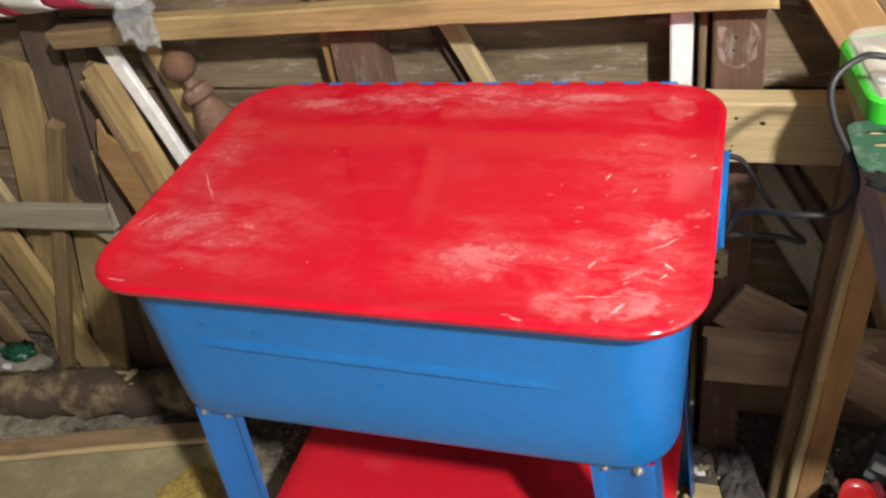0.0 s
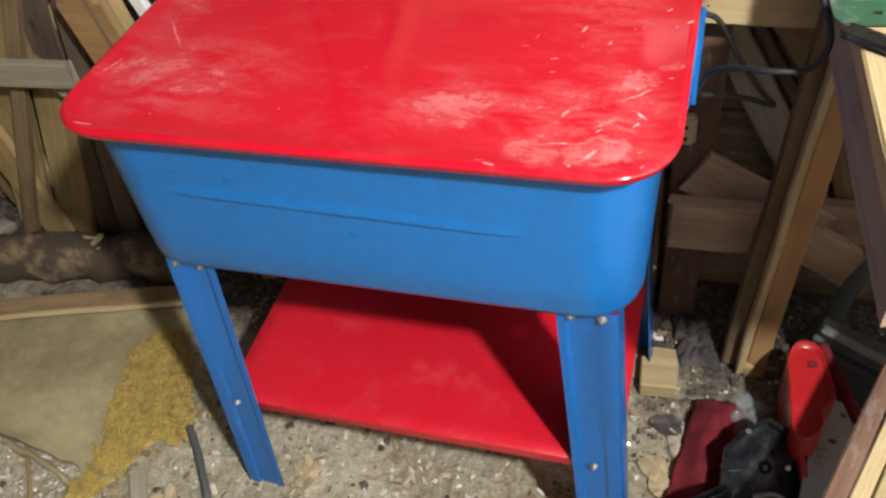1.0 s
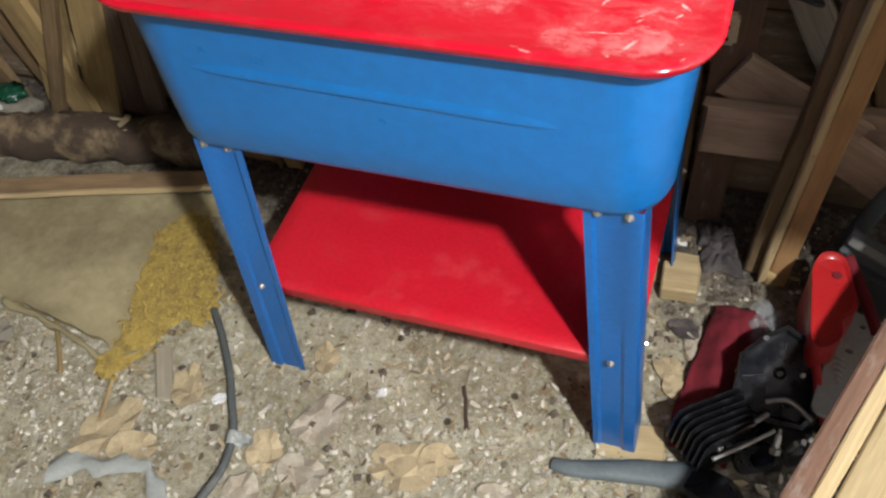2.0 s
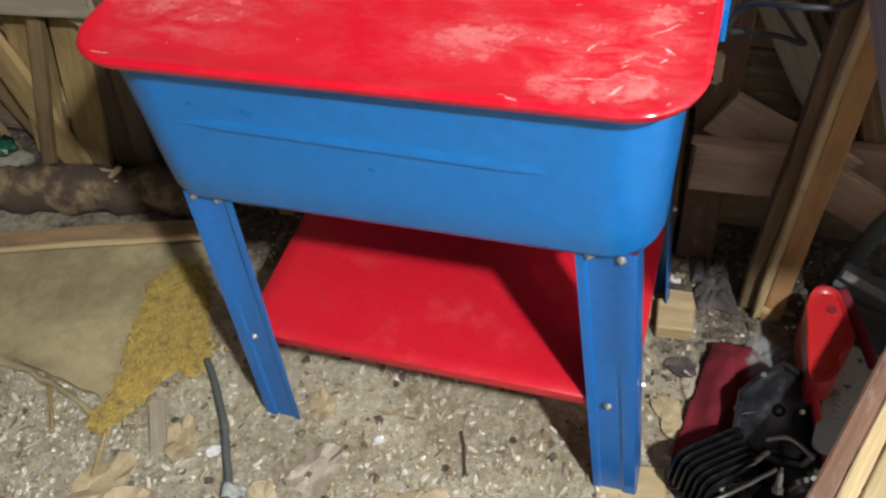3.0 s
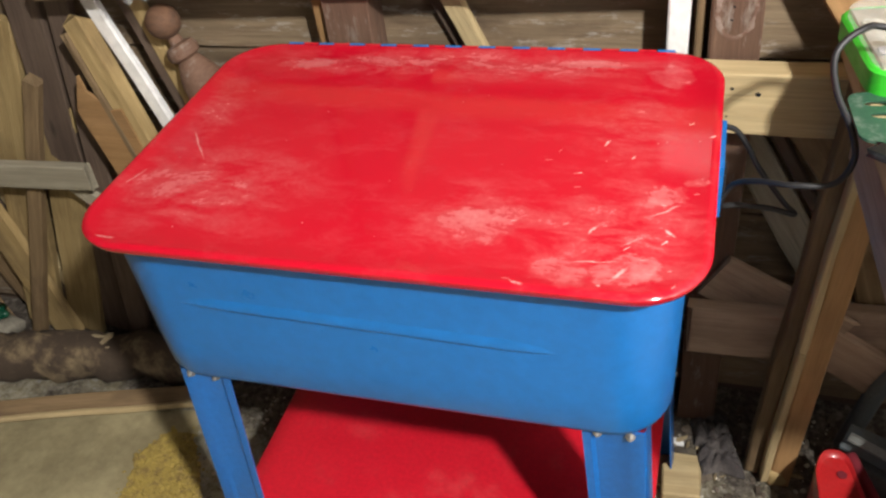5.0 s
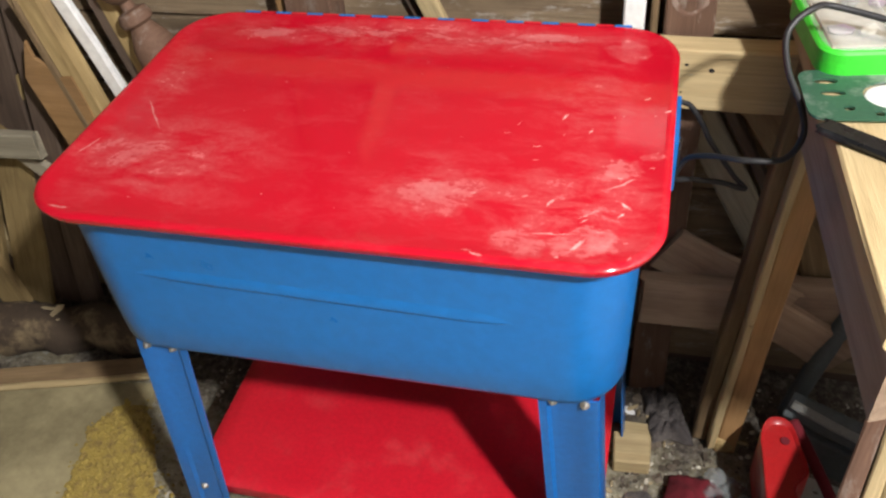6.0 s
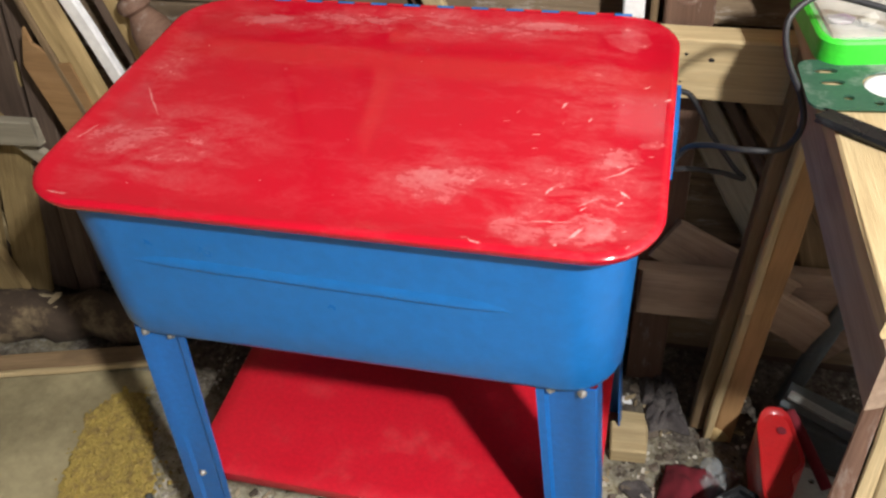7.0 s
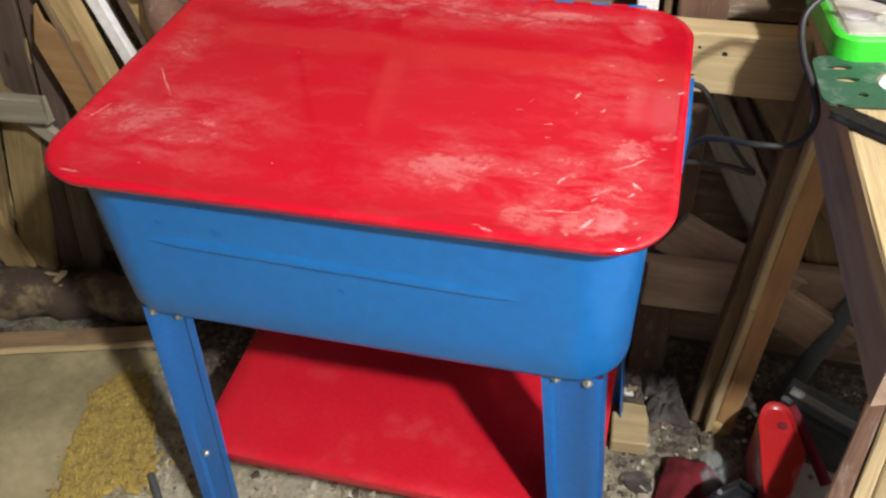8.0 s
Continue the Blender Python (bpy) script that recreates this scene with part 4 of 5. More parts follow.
many("foam_heap", shapes, FOAM, "heap of crumbled yellow foam on the floor", "foam")

# crumbs and flakes over the whole floor
def floor_spot(near=True):
    while True:
        x, y = (RNG.uniform(-1.2, 0.95), RNG.uniform(-0.48, 0.60))
        if not (-0.72 > x and 0.0 < y < 0.3) and not inside(x, y, FOAM_AREA) and not (x < -0.55 and y > 0.28):
            return x, y


for name, material, label, n, maker, lo, hi in (
        ("pale_crumbs", LITTER_PALE, "pale plaster crumbs scattered on the dirt", 5600, crumb, 0.0012, 0.0066),
        ("tan_flakes", LITTER_TAN, "tan bark and leaf flakes scattered on the dirt", 420, shred, 0.003, 0.011),
        ("pale_flakes", LITTER_PALE, "pale paper flakes scattered on the dirt", 420, shred, 0.003, 0.011),
        ("dark_crumbs", LITTER_DARK, "dark clods and bark crumbs on the dirt", 1100, crumb, 0.002, 0.011)):
    shapes = []
    for _ in range(n):
        x, y = floor_spot()
        if name == "pale_crumbs" and RNG.random() < 0.5:
            x, y = RNG.gauss(-0.75, 0.16) if RNG.random() < 0.4 else RNG.gauss(0.08, 0.25), RNG.gauss(-0.15, 0.09)
        if name == "dark_crumbs" and RNG.random() < 0.6:
            x, y = RNG.uniform(0.34, 0.95), RNG.uniform(0.2, 0.62)
        r = lo + (hi - lo) * RNG.random() ** 2
        shapes.append(maker((x, y, ground_height(x, y) + r * 0.35 + (0.002 if maker is shred else 0)), r))
    many(name, shapes, material, label, "litter")

shapes = []
for _ in range(28):
    u = RNG.random() ** 1.6
    x = -1.55 + 0.85 * u
    y = 0.372 + 0.15 * u + RNG.gauss(0, 0.024)
    r = RNG.uniform(0.004, 0.020)
    shapes.append((x, y, r))
BARK_SPOTS = shapes
many("bark_flakes", [shred((x, y, 0.096 - 14 * (y - 0.372 - 0.15 * (x + 1.55) / 0.85) ** 2 - 0.006 + 0.004 * noise.noise(Vector((x * 20, y * 20, 0)))), r * 0.8, 0.003) for x, y, r in BARK_SPOTS], LITTER_TAN, "flaking pale bark pieces on the rotten log", "bark")

shapes = []
while len(shapes) < 2400:
    x, y = RNG.uniform(-1.15, 0.45), RNG.uniform(-0.5, 0.30)
    if (-0.72 > x and 0.0 < y) or inside(x, y, FOAM_AREA) or RNG.random() < 0.5 * (y + 0.1):
        continue
    r = 0.0018 + 0.0085 * RNG.random() ** 3
    shapes.append(shred((x, y, ground_height(x, y) + 0.0025 + 0.003 * RNG.random()), r, 0.001))
many("leaf_litter", shapes, LITTER_MIX, "trodden leaf, bark and paper litter over the dirt", "litter")

# larger torn flakes, each a thing
for i, (x, y, r, mat, label, kind) in enumerate((
        (-0.255, 0.045, 0.034, LITTER_TAN, "pale tan bark chip by the washer's foot", "chip"), (-0.215, -0.085, 0.055, PAPER, "torn pale paper scrap on the dirt", "scrap"),
        (-0.03, -0.125, 0.070, LITTER_TAN, "large dry tan leaf on the dirt", "leaf"), (0.03, -0.10, 0.040, LITTER_TAN, "dry tan leaf scrap on the dirt", "leaf"),
        (-0.60, -0.215, 0.070, LITTER_TAN, "large dry orange-tan leaf on the dirt", "leaf"), (-0.53, -0.235, 0.05, LITTER_TAN, "dry tan leaf scrap on the dirt", "leaf"),
        (-0.495, -0.085, 0.042, LITTER_TAN, "orange-tan bark chip on the dirt", "chip"), (-0.425, -0.095, 0.017, PORCELAIN, "small white plaster bit on the dirt", "plaster"),
        (-0.119, 0.001, 0.012, PORCELAIN, "small white plaster bit on the dirt", "plaster"), (-0.20, -0.19, 0.05, PAPER, "pale torn bark scrap on the dirt", "scrap"),
        (-0.29, -0.17, 0.045, LITTER_TAN, "long torn bark strip on the dirt", "bark"), (0.15, -0.14, 0.03, PAPER, "pale paper scrap on the dirt", "scrap"),
        (-0.30, -0.27, 0.05, PAPER, "pale paper scrap on the dirt", "scrap"), (-0.98, -0.10, 0.05, STONE, "flat grey flake on the dirt", "flake"),
        (0.40, 0.285, 0.028, RAG, "crumpled grey plastic scrap on the dirt", "scrap"), (0.432, 0.255, 0.038, PAPER, "crumpled whitish plastic scrap on the dirt", "scrap"),
        (0.385, 0.19, 0.03, LITTER_TAN, "tan bark chip on the dirt", "chip"), (0.41, 0.15, 0.028, LITTER_TAN, "tan bark chip on the dirt", "chip"), (0.36, 0.50, 0.013, PORCELAIN, "white plastic bit by the wall", "scrap"))):
    ob = finish("floor_" + kind, bm_flake(r, 40 + i, 0.0016, 0.32 if mat is not PORCELAIN else 0.2), mat, m=pose(x, y, ground_height(x, y) + 0.005, RNG.uniform(-6, 6), RNG.uniform(-8, 8), RNG.uniform(0, 360)))
    tagged(ob, label, kind)
board("wood_chip", (-0.585, -0.03, 0.004), (-0.525, -0.125, 0.004), 0.035, 0.006, GREY, "flat weathered wood chip on the dirt", "chip", face=(0.1, 0.1, 1), ends=0.01)
board("twig", (-0.88, 0.01, 0.006), (-0.77, -0.13, 0.006), 0.010, 0.008, PINE, "thin dry twig on the dirt", "twig", face=(0, 0, 1))
board("twig", (-0.66, -0.10, 0.006), (-0.63, -0.20, 0.006), 0.008, 0.006, PINE, "thin dry twig on the dirt", "twig", face=(0, 0, 1))
board("twig", (0.03, 0.05, 0.004), (0.06, -0.03, 0.004), 0.006, 0.005, DARK, "thin dark twig on the dirt", "twig", face=(0, 0, 1))
plastic = bm_tube([(-0.66, -0.315, 0.014), (-0.56, -0.275, 0.018), (-0.47, -0.27, 0.016), (-0.42, -0.31, 0.012)], 0.018, 8, 0.012)
for v in plastic.verts:
    v.co += Vector((0.6, 1.6, 0.5)) * 0.018 * noise.noise(v.co * 26)
    v.co.z = 0.002 + v.co.z * 0.45
tagged(finish("plastic_strip", plastic, GREY_METAL, smooth=60), "dirty whitish plastic strip on the dirt", "plastic")
# rubber hose on the floor
hose = thing("rubber_hose", "grey rubber hose with a taped joint on the dirt", "hose", at=(-0.4, -0.08, 0))
part("tube", bm_tube([(-0.525, 0.082, 0.016), (-0.49, 0.045, 0.014), (-0.452, -0.004, 0.012), (-0.418, -0.05, 0.012), (-0.392, -0.095, 0.012), (-0.358, -0.152, 0.012), (-0.345, -0.20, 0.012), (-0.345, -0.25, 0.012), (-0.37, -0.34, 0.01)], 0.0078, 12), HOSE, hose, "", True)
part("tape", bm_tube([(-0.356, -0.156, 0.0125), (-0.349, -0.18, 0.0125)], 0.0108, 12), GREY_METAL, hose, "pale tape round the hose", True)
tie = bm_flake(0.02, 77, 0.002, 0.8)
for v in tie.verts:
    v.co += Vector((-0.327, -0.168, 0.012))
part("tape_end", tie, GREY_METAL, hose, "torn pale tape end")

# ---- blocks under the washer's feet ----
tagged(finish("wood_block", bm_box(0.318, 0.412, 0.385, 0.47, -0.02, 0.0, 0.003), PINE_BRIGHT), "pale pine block under the washer's foot", "block")
tagged(finish("wood_block", bm_box(-0.035, 0.035, -0.036, 0.036, -0.016, 0.022, 0.003), PINE_BRIGHT, m=pose(0.374, 0.382, 0.012, 0, 0, 4)), "square pale pine block beside the washer's foot", "block")
tagged(finish("wood_block", bm_box(-0.06, 0.06, -0.035, 0.035, -0.010, 0.010, 0.003), PINE_BRIGHT, m=pose(0.345, 0.028, -0.0105, 0, 0, 8)), "flat pale pine block under the washer's foot", "block")

# ---- right: boards low on the wall ----
G2 = "boards low on the wall"
board("low_board", (0.362, 0.527, 0.302), (0.59, 0.527, 0.306), 0.112, 0.030, PALLET, "short stained pale board standing low against the wall", "board", G2)
board("low_board", (0.398, 0.549, 0.410), (0.62, 0.549, 0.287), 0.100, 0.013, PALLET, "slanting stained pale board end behind the low board", "board", G2)
board("low_board", (0.575, 0.572, 0.287), (0.84, 0.572, 0.292), 0.115, 0.026, PALLET, "wide stained pale board low against the wall", "board", G2)
board("low_board", (0.572, 0.548, 0.286), (0.738, 0.548, 0.177), 0.090, 0.020, PALLET, "slanting stained pale board end low against the wall", "board", G2)
board("brace", (0.395, 0.615, 0.70), (0.64, 0.61, 0.26), 0.060, 0.022, GREY, "weathered diagonal brace on the siding", "brace", "diagonal braces")
board("brace", (0.46, 0.61, 0.76), (0.70, 0.60, 0.42), 0.060, 0.024, BROWN, "brown diagonal brace on the siding", "brace", "diagonal braces")
board("brace", (0.415, 0.625, 0.76), (0.60, 0.62, 0.43), 0.020, 0.022, DARK, "thin dark diagonal brace on the siding", "brace", "diagonal braces")
board("upright_board", (0.702, 0.600, 0.29), (0.56, 0.610, 0.76), 0.090, 0.022, BROWN, "brown board standing behind the bench leg", "board")
board("high_board", (0.40, 0.60, 1.12), (0.60, 0.565, 0.83), 0.070, 0.026, ORANGE, "orange-brown board slanting above the bench", "board", "boards slanting over the bench")
board("high_board", (0.50, 0.575, 1.10), (0.66, 0.55, 0.86), 0.026, 0.022, PINE, "pale lath slanting above the bench", "lath", "boards slanting over the bench")
board("high_board", (0.58, 0.60, 1.12), (0.76, 0.585, 0.86), 0.075, 0.026, ORANGE, "orange-brown board with a torn edge above the bench", "board", "boards slanting over the bench", ends=0.015)

# ---- workbench ----
def bench_spot(x, y, z):
    """The bench stands a little askew to the wall."""
    return Matrix.Rotation(radians(4), 3, "Z") @ Vector((x - 0.56, y + 0.05, z)) + Vector((0.56, -0.05, 0))


bench = thing("workbench", "rough workbench of unplaned pine boards", "workbench", at=(0.9, -0.1, 0))
for i in range(5):
    x = 0.562 + 0.075 + i * 0.152
    board("top_plank", bench_spot(x, -0.085, 0.884), bench_spot(x, 0.50, 0.884), 0.148, 0.030, PINE_BRIGHT, face=(0, 0, 1), parent=bench)
board("apron", bench_spot(0.581, -0.095, 0.826), bench_spot(0.581, 0.375, 0.826), 0.084, 0.024, PALLET, "brown apron board", face=(-1, 0, 0), parent=bench)
leg = board("leg", (0.551, 0.452, 0.0), (0.596, 0.452, 0.868), 0.038, 0.050, ORANGE, "orange pine leg", parent=bench)
board("leg_strip", (0.5446, 0.448, 0.372), (0.5733, 0.448, 0.868), 0.014, 0.054, PINE_BRIGHT, "pale strip nailed to the leg", parent=bench)
board("leg_strip", (0.5236, 0.448, 0.01), (0.5440, 0.448, 0.362), 0.014, 0.054, PINE_BRIGHT, "pale strip nailed to the leg", parent=bench)
board("leg_board", (0.5025, 0.472, 0.0), (0.5575, 0.472, 0.868), 0.026, 0.045, BROWN, "brown board behind the leg", parent=bench)
part("knot", bm_lump(0.030, 55, (0.9, 0.8, 1.0), 0.35, 2), PINE, bench, "rounded worn leg end", True, m=pose(0.545, 0.445, 0.020))
for x, y in ((1.25, 0.45), (1.25, 0.02), (0.96, 0.02)):
    board("leg", (x, y, 0.0), (x, y, 0.868), 0.07, 0.045, BROWN, parent=bench)

# narrow sawn plank on two short posts beside the bench
near = thing("plank_stand", "narrow pale plank stand with a brown sawn edge", "stand", at=(0.58, -0.2, 0))
E0, E1 = Vector((0.475, -0.405, 0.0)), Vector((0.8125, 0.494, 0.0))
ACROSS = Vector((0.936, -0.351, 0))
for name, off, width, thick, z, mat, face, label in (("edge_board", 0.0, 0.073, 0.028, 0.300, STUD, (-0.936, 0.351, 0), "brown sawn edge board"), ("lip", 0.027, 0.022, 0.063, 0.3065, PINE_BRIGHT, (0, 0, 1), "pale lip board"),
                                                     ("plank", 0.114, 0.149, 0.041, 0.3145, PINE_BRIGHT, (0, 0, 1), "pale planed plank")):
    q = ACROSS * off + Vector((0, 0, z))
    board(name, E0 + q, E1 + q, width, thick, mat, label, face=face, parent=near, ends=0.002)
for k in (0.08, 0.96):
    q = E0.lerp(E1, k) + ACROSS * 0.14
    board("post", q, q + Vector((0, 0, 0.294)), 0.06, 0.05, BROWN, parent=near)

# green parts box with a clear lid
pbox = thing("parts_box", "bright green parts box with a clear lid on the bench", "parts box", at=(0.68, 0.42, 0.9))
PB = pose(0.646, 0.420, 0.899, 0, 0, 9)
part("body", bm_rings([rounded(-0.118, 0.118, -0.083, 0.083, 0.026, 0.0, 5), rounded(-0.124, 0.124, -0.089, 0.089, 0.028, 0.006, 5), rounded(-0.125, 0.125, -0.090, 0.090, 0.028, 0.034, 5), rounded(-0.122, 0.122, -0.087, 0.087, 0.026, 0.037, 5)]), GREEN, pbox, "", 40, m=PB)
part("tray", bm_box(-0.113, 0.113, -0.078, 0.078, 0.030, 0.0395, 0.002), PAPER, pbox, "whitish inner tray", m=PB)
for i in range(14):
    part("contents", bm_lump(0.013, 60 + i, (1.3, 0.9, 0.35), 0.5, 1), (PURPLE, LITTER_PALE, STEEL)[i % 3], pbox, "small mixed fittings", m=PB @ pose(-0.095 + 0.031 * (i % 7), -0.045 + 0.075 * (i // 7), 0.043, 0, 0, 50 * i))
for x in (-0.04, 0.035):
    part("divider", bm_box(x - 0.0015, x + 0.0015, -0.076, 0.076, 0.039, 0.049, 0), CLEAR_LID, pbox, "clear divider", m=PB)
part("clear_lid", bm_rings([rounded(-0.119, 0.119, -0.084, 0.084, 0.026, 0.0375, 5), rounded(-0.118, 0.118, -0.083, 0.083, 0.026, 0.049, 5), rounded(-0.110, 0.110, -0.075, 0.075, 0.024, 0.054, 5)]), CLEAR_LID, pbox, "clear plastic lid", 40, m=PB)
pf = bm_lump(0.055, 21, (1.1, 0.7, 0.5), 0.6, 3, 3)
tagged(finish("plastic_bag", pf, BAG, m=pose(0.69, 0.39, 0.980, 0, 0, 20)), "crumpled grey plastic bag on the parts box", "bag")

# perforated green plate with a round opening
def bm_plate(w, d, t, holes, n=28):
    """A plate with rounded corners and openings, cut by filling between outlines."""
    bm = bmesh.new()
    loops = [rounded(-w / 2, w / 2, -d / 2, d / 2, 0.018, 0, 5)]
    for x, y, a, b in holes:
        loops.append([(x + a * math.cos(2 * math.pi * i / n), y + b * math.sin(2 * math.pi * i / n), 0) for i in range(n)])
    es = []
    for lp in loops:
        vs = [bm.verts.new(p) for p in lp]
        es += [bm.edges.new((vs[i], vs[(i + 1) % len(vs)])) for i in range(len(vs))]
    bmesh.ops.triangle_fill(bm, use_beauty=True, edges=es, normal=(0, 0, 1))
    ext = bmesh.ops.extrude_face_region(bm, geom=bm.faces[:])
    bmesh.ops.translate(bm, verts=[v for v in ext["geom"] if isinstance(v, bmesh.types.BMVert)], vec=(0, 0, t))
    return bm


tagged(finish("metal_plate", bm_plate(0.19, 0.105, 0.003, [(0.004, -0.002, 0.034, 0.030), (-0.066, 0.028, 0.014, 0.006), (-0.062, 0.002, 0.014, 0.006), (-0.05, -0.030, 0.006, 0.005), (-0.02, -0.04, 0.005, 0.005), (0.06, 0.03, 0.01, 0.006)]), GREEN_PLATE,
              m=pose(0.612, 0.281, 0.9035, 0, 0, 5)), "green scuffed metal plate with holes on the bench", "plate")
# White disc added so that the plate's round opening shows white.
tagged(finish("white_disc", bm_turned([(0, 0.031), (0.0012, 0.031), (0.002, 0.028)], 24), PORCELAIN, m=pose(0.616, 0.279, 0.9005)), "round white disc added under the plate opening", "disc")
board("flat_bar", (0.533, 0.208, 0.906), (0.69, 0.105, 0.906), 0.026, 0.010, ENGINE, "dark flat steel bar on the bench", "steel bar", face=(0, 0, 1))
tagged(finish("wing_nut", bm_turned([(0, 0.009), (0.004, 0.010), (0.008, 0.006), (0.014, 0.004)], 10), STEEL, m=pose(0.606, 0.06, 0.900)), "small rusty nut on the bench", "nut")

# ---- scrap heap under the bench ----
crank = thing("engine_crankcase", "greasy black cast engine crankcase lying on its side", "engine part", at=(0.56, 0.15, 0))
CM = board_pose((0.505, 0.165, 0.10), (0.625, 0.165, 0.10), (-0.15, -0.45, 0.9))
CASE = [(-0.060, -0.085), (0.050, -0.088), (0.068, -0.06), (0.066, 0.03), (0.040, 0.068), (0.0, 0.086), (-0.035, 0.060), (-0.068, 0.022), (-0.070, -0.05)]
part("casting", bm_rings([[(x * r, y * r, zz) for x, y in CASE] for zz, r in ((-0.085, 0.8), (-0.02, 0.98), (0.0, 1.0), (0.006, 0.97), (0.008, 0.88), (-0.004, 0.82), (0.004, 0.5), (0.008, 0.2))]), ENGINE, crank, "", 25, m=CM)
for turn, reach in ((18, 0.06), (88, 0.055), (196, 0.062), (282, 0.074)):
    part("web", bm_box(0.010, reach, -0.0022, 0.0022, -0.008, 0.009, 0.0015), ENGINE, crank, "", m=CM @ pose(0, 0, 0, 0, 5, turn))
part("hub", bm_turned([(0.0, 0.013), (0.010, 0.011), (0.013, 0.008), (0.008, 0.005), (0.004, 0.003)], 16), ENGINE, crank, "", 40, m=CM)
for x, y in CASE[::2]:
    part("bolt", bm_cyl(0.005, 0.010, 8), ENGINE, crank, "", m=CM @ pose(0.9 * x, 0.9 * y, 0.008))
# Bright bolt added where the casting catches a small lamp glint.
part("bolt", bm_cyl(0.004, 0.012, 8), ZINC, crank, "bright bolt added for a lamp glint", m=CM @ pose(0.035, 0.004, 0.012))
cyl = thing("engine_cylinder", "black finned engine cylinder with worn fin edges", "engine part", at=(0.47, 0.04, 0))
CY = board_pose((0.455, 0.075, 0.07), (0.505, 0.018, 0.07), (0.1, 0.1, 0.98))
part("barrel", bm_cyl(0.034, 0.085, 20, m=pose(0, 0, 0, 0, 90, 0)), ENGINE, cyl, "", 40, m=CY)
for i in range(7):
    part("fin", bm_rings([rounded(-0.050, 0.050, -0.066 + 0.002 * i, 0.066 - 0.003 * i, 0.022, zz, 4) for zz in (-0.0018, 0.0018)]), ENGINE, cyl, "", m=CY @ pose(-0.036 + 0.012 * i, 0, 0, 0, 90, 0))
part("rod", bm_tube([(0.054, -0.055, 0.035), (0.056, 0.0, 0.046), (0.054, 0.06, 0.05)], 0.0036, 8), STEEL, cyl, "bright steel rod", True, m=CY)
car = thing("carburettor", "greasy grey carburettor with a spark plug", "engine part", at=(0.58, 0.04, 0))
part("bowl", bm_lump(0.05, 31, (1.0, 0.8, 0.6), 0.35, 2), ENGINE, car, "", 30, m=pose(0.59, 0.075, 0.04))
part("flange", bm_plate(0.075, 0.042, 0.008, [(0, 0, 0.011, 0.011), (-0.027, 0, 0.004, 0.004), (0.027, 0, 0.004, 0.004)]), ENGINE, car, "", m=pose(0.545, 0.02, 0.05, 20, 15, 30))
part("body", bm_lump(0.030, 91, (0.8, 0.8, 1.0), 0.5, 2), ENGINE, car, "", 40, m=pose(0.565, 0.03, 0.045, 60, 0, 25))
part("lever", bm_tube([(0.55, 0.115, 0.085), (0.585, 0.12, 0.094), (0.625, 0.098, 0.085)], 0.0045, 8), STEEL, car, "", True)
part("rod", bm_tube([(0.555, 0.09, 0.09), (0.52, 0.045, 0.098), (0.485, 0.0, 0.095)], 0.0045, 8), STEEL, car, "", True)
for i in range(5):
    part("stud_bolt", bm_cyl(0.005, 0.03, 8), STEEL, car, "", m=pose(0.60 + 0.012 * i, 0.05 + 0.012 * (i % 3), 0.07, 20 * i, 15, 0))
plug = thing("spark_plug", "spark plug with a white porcelain neck", "spark plug", at=(0.574, 0.05, 0.09))
SP = pose(0.574, 0.035, 0.082, -35, 0, 0)
part("porcelain", bm_turned([(0, 0.0055), (0.022, 0.005), (0.026, 0.0035)], 12), PORCELAIN, plug, "white porcelain neck", True, m=SP)
part("hex", bm_cyl(0.0095, 0.01, 6), STEEL, plug, "", m=SP @ pose(0, 0, -0.004))
part("terminal", bm_cyl(0.0028, 0.010, 8), STEEL, plug, "", m=SP @ pose(0, 0, 0.030))
tagged(finish("starter_cup", bm_lump(0.05, 71, (1.0, 1.0, 0.8), 0.4, 2), ENGINE, smooth=30, m=pose(0.50, -0.055, 0.02)), "crushed dark grey metal cup in the scrap", "metal scrap")

# red housing: a moulded shell with a rim and a flat tab
red = thing("red_housing", "glossy red moulded housing on the scrap heap", "housing", at=(0.64, 0.3, 0))


def bm_shell(outline, h, inset, lip=0.006):
    n = len(outline)
    cx, cy = sum(p[0] for p in outline) / n, sum(p[1] for p in outline) / n

    def ring(k, z):
        return [(cx + (x - cx) * k, cy + (y - cy) * k, z) for x, y in outline]
    return bm_rings([ring(0.98, 0), ring(1, 0.002), ring(1, h - lip), ring(1 - inset * 0.3, h), ring(1 - inset, h - 0.002), ring(1 - inset * 1.4, h - 0.006)])


def smooth_loop(points, n=5):
    """A closed outline drawn smoothly through its corners."""
    P, line = [Vector((x, y, 0)) for x, y in points], []
    for i in range(len(P)):
        a, b, c, d = P[i - 1], P[i], P[(i + 1) % len(P)], P[(i + 2) % len(P)]
        for k in range(n):
            t = k / n
            q = 0.5 * (2 * b + (c - a) * t + (2 * a - 5 * b + 4 * c - d) * t * t + (3 * b - a - 3 * c + d) * t ** 3)
            line.append((q.x, q.y))
    return line


RH = pose(0, 0, 0.055, 0, 0, 0)
part("shell", bm_shell(smooth_loop([(0.598, 0.20), (0.592, 0.30), (0.590, 0.35), (0.602, 0.388), (0.624, 0.398), (0.644, 0.386), (0.656, 0.345), (0.668, 0.285), (0.645, 0.25), (0.645, 0.215), (0.62, 0.185)]), 0.115, 0.12), RED_PLASTIC, red, "", 40, m=RH)
part("rib", bm_tube([(0.648, 0.392, 0.165), (0.674, 0.335, 0.155), (0.708, 0.265, 0.13)], 0.010, 8), CLOTH_RED, red, "dark red rim", True)
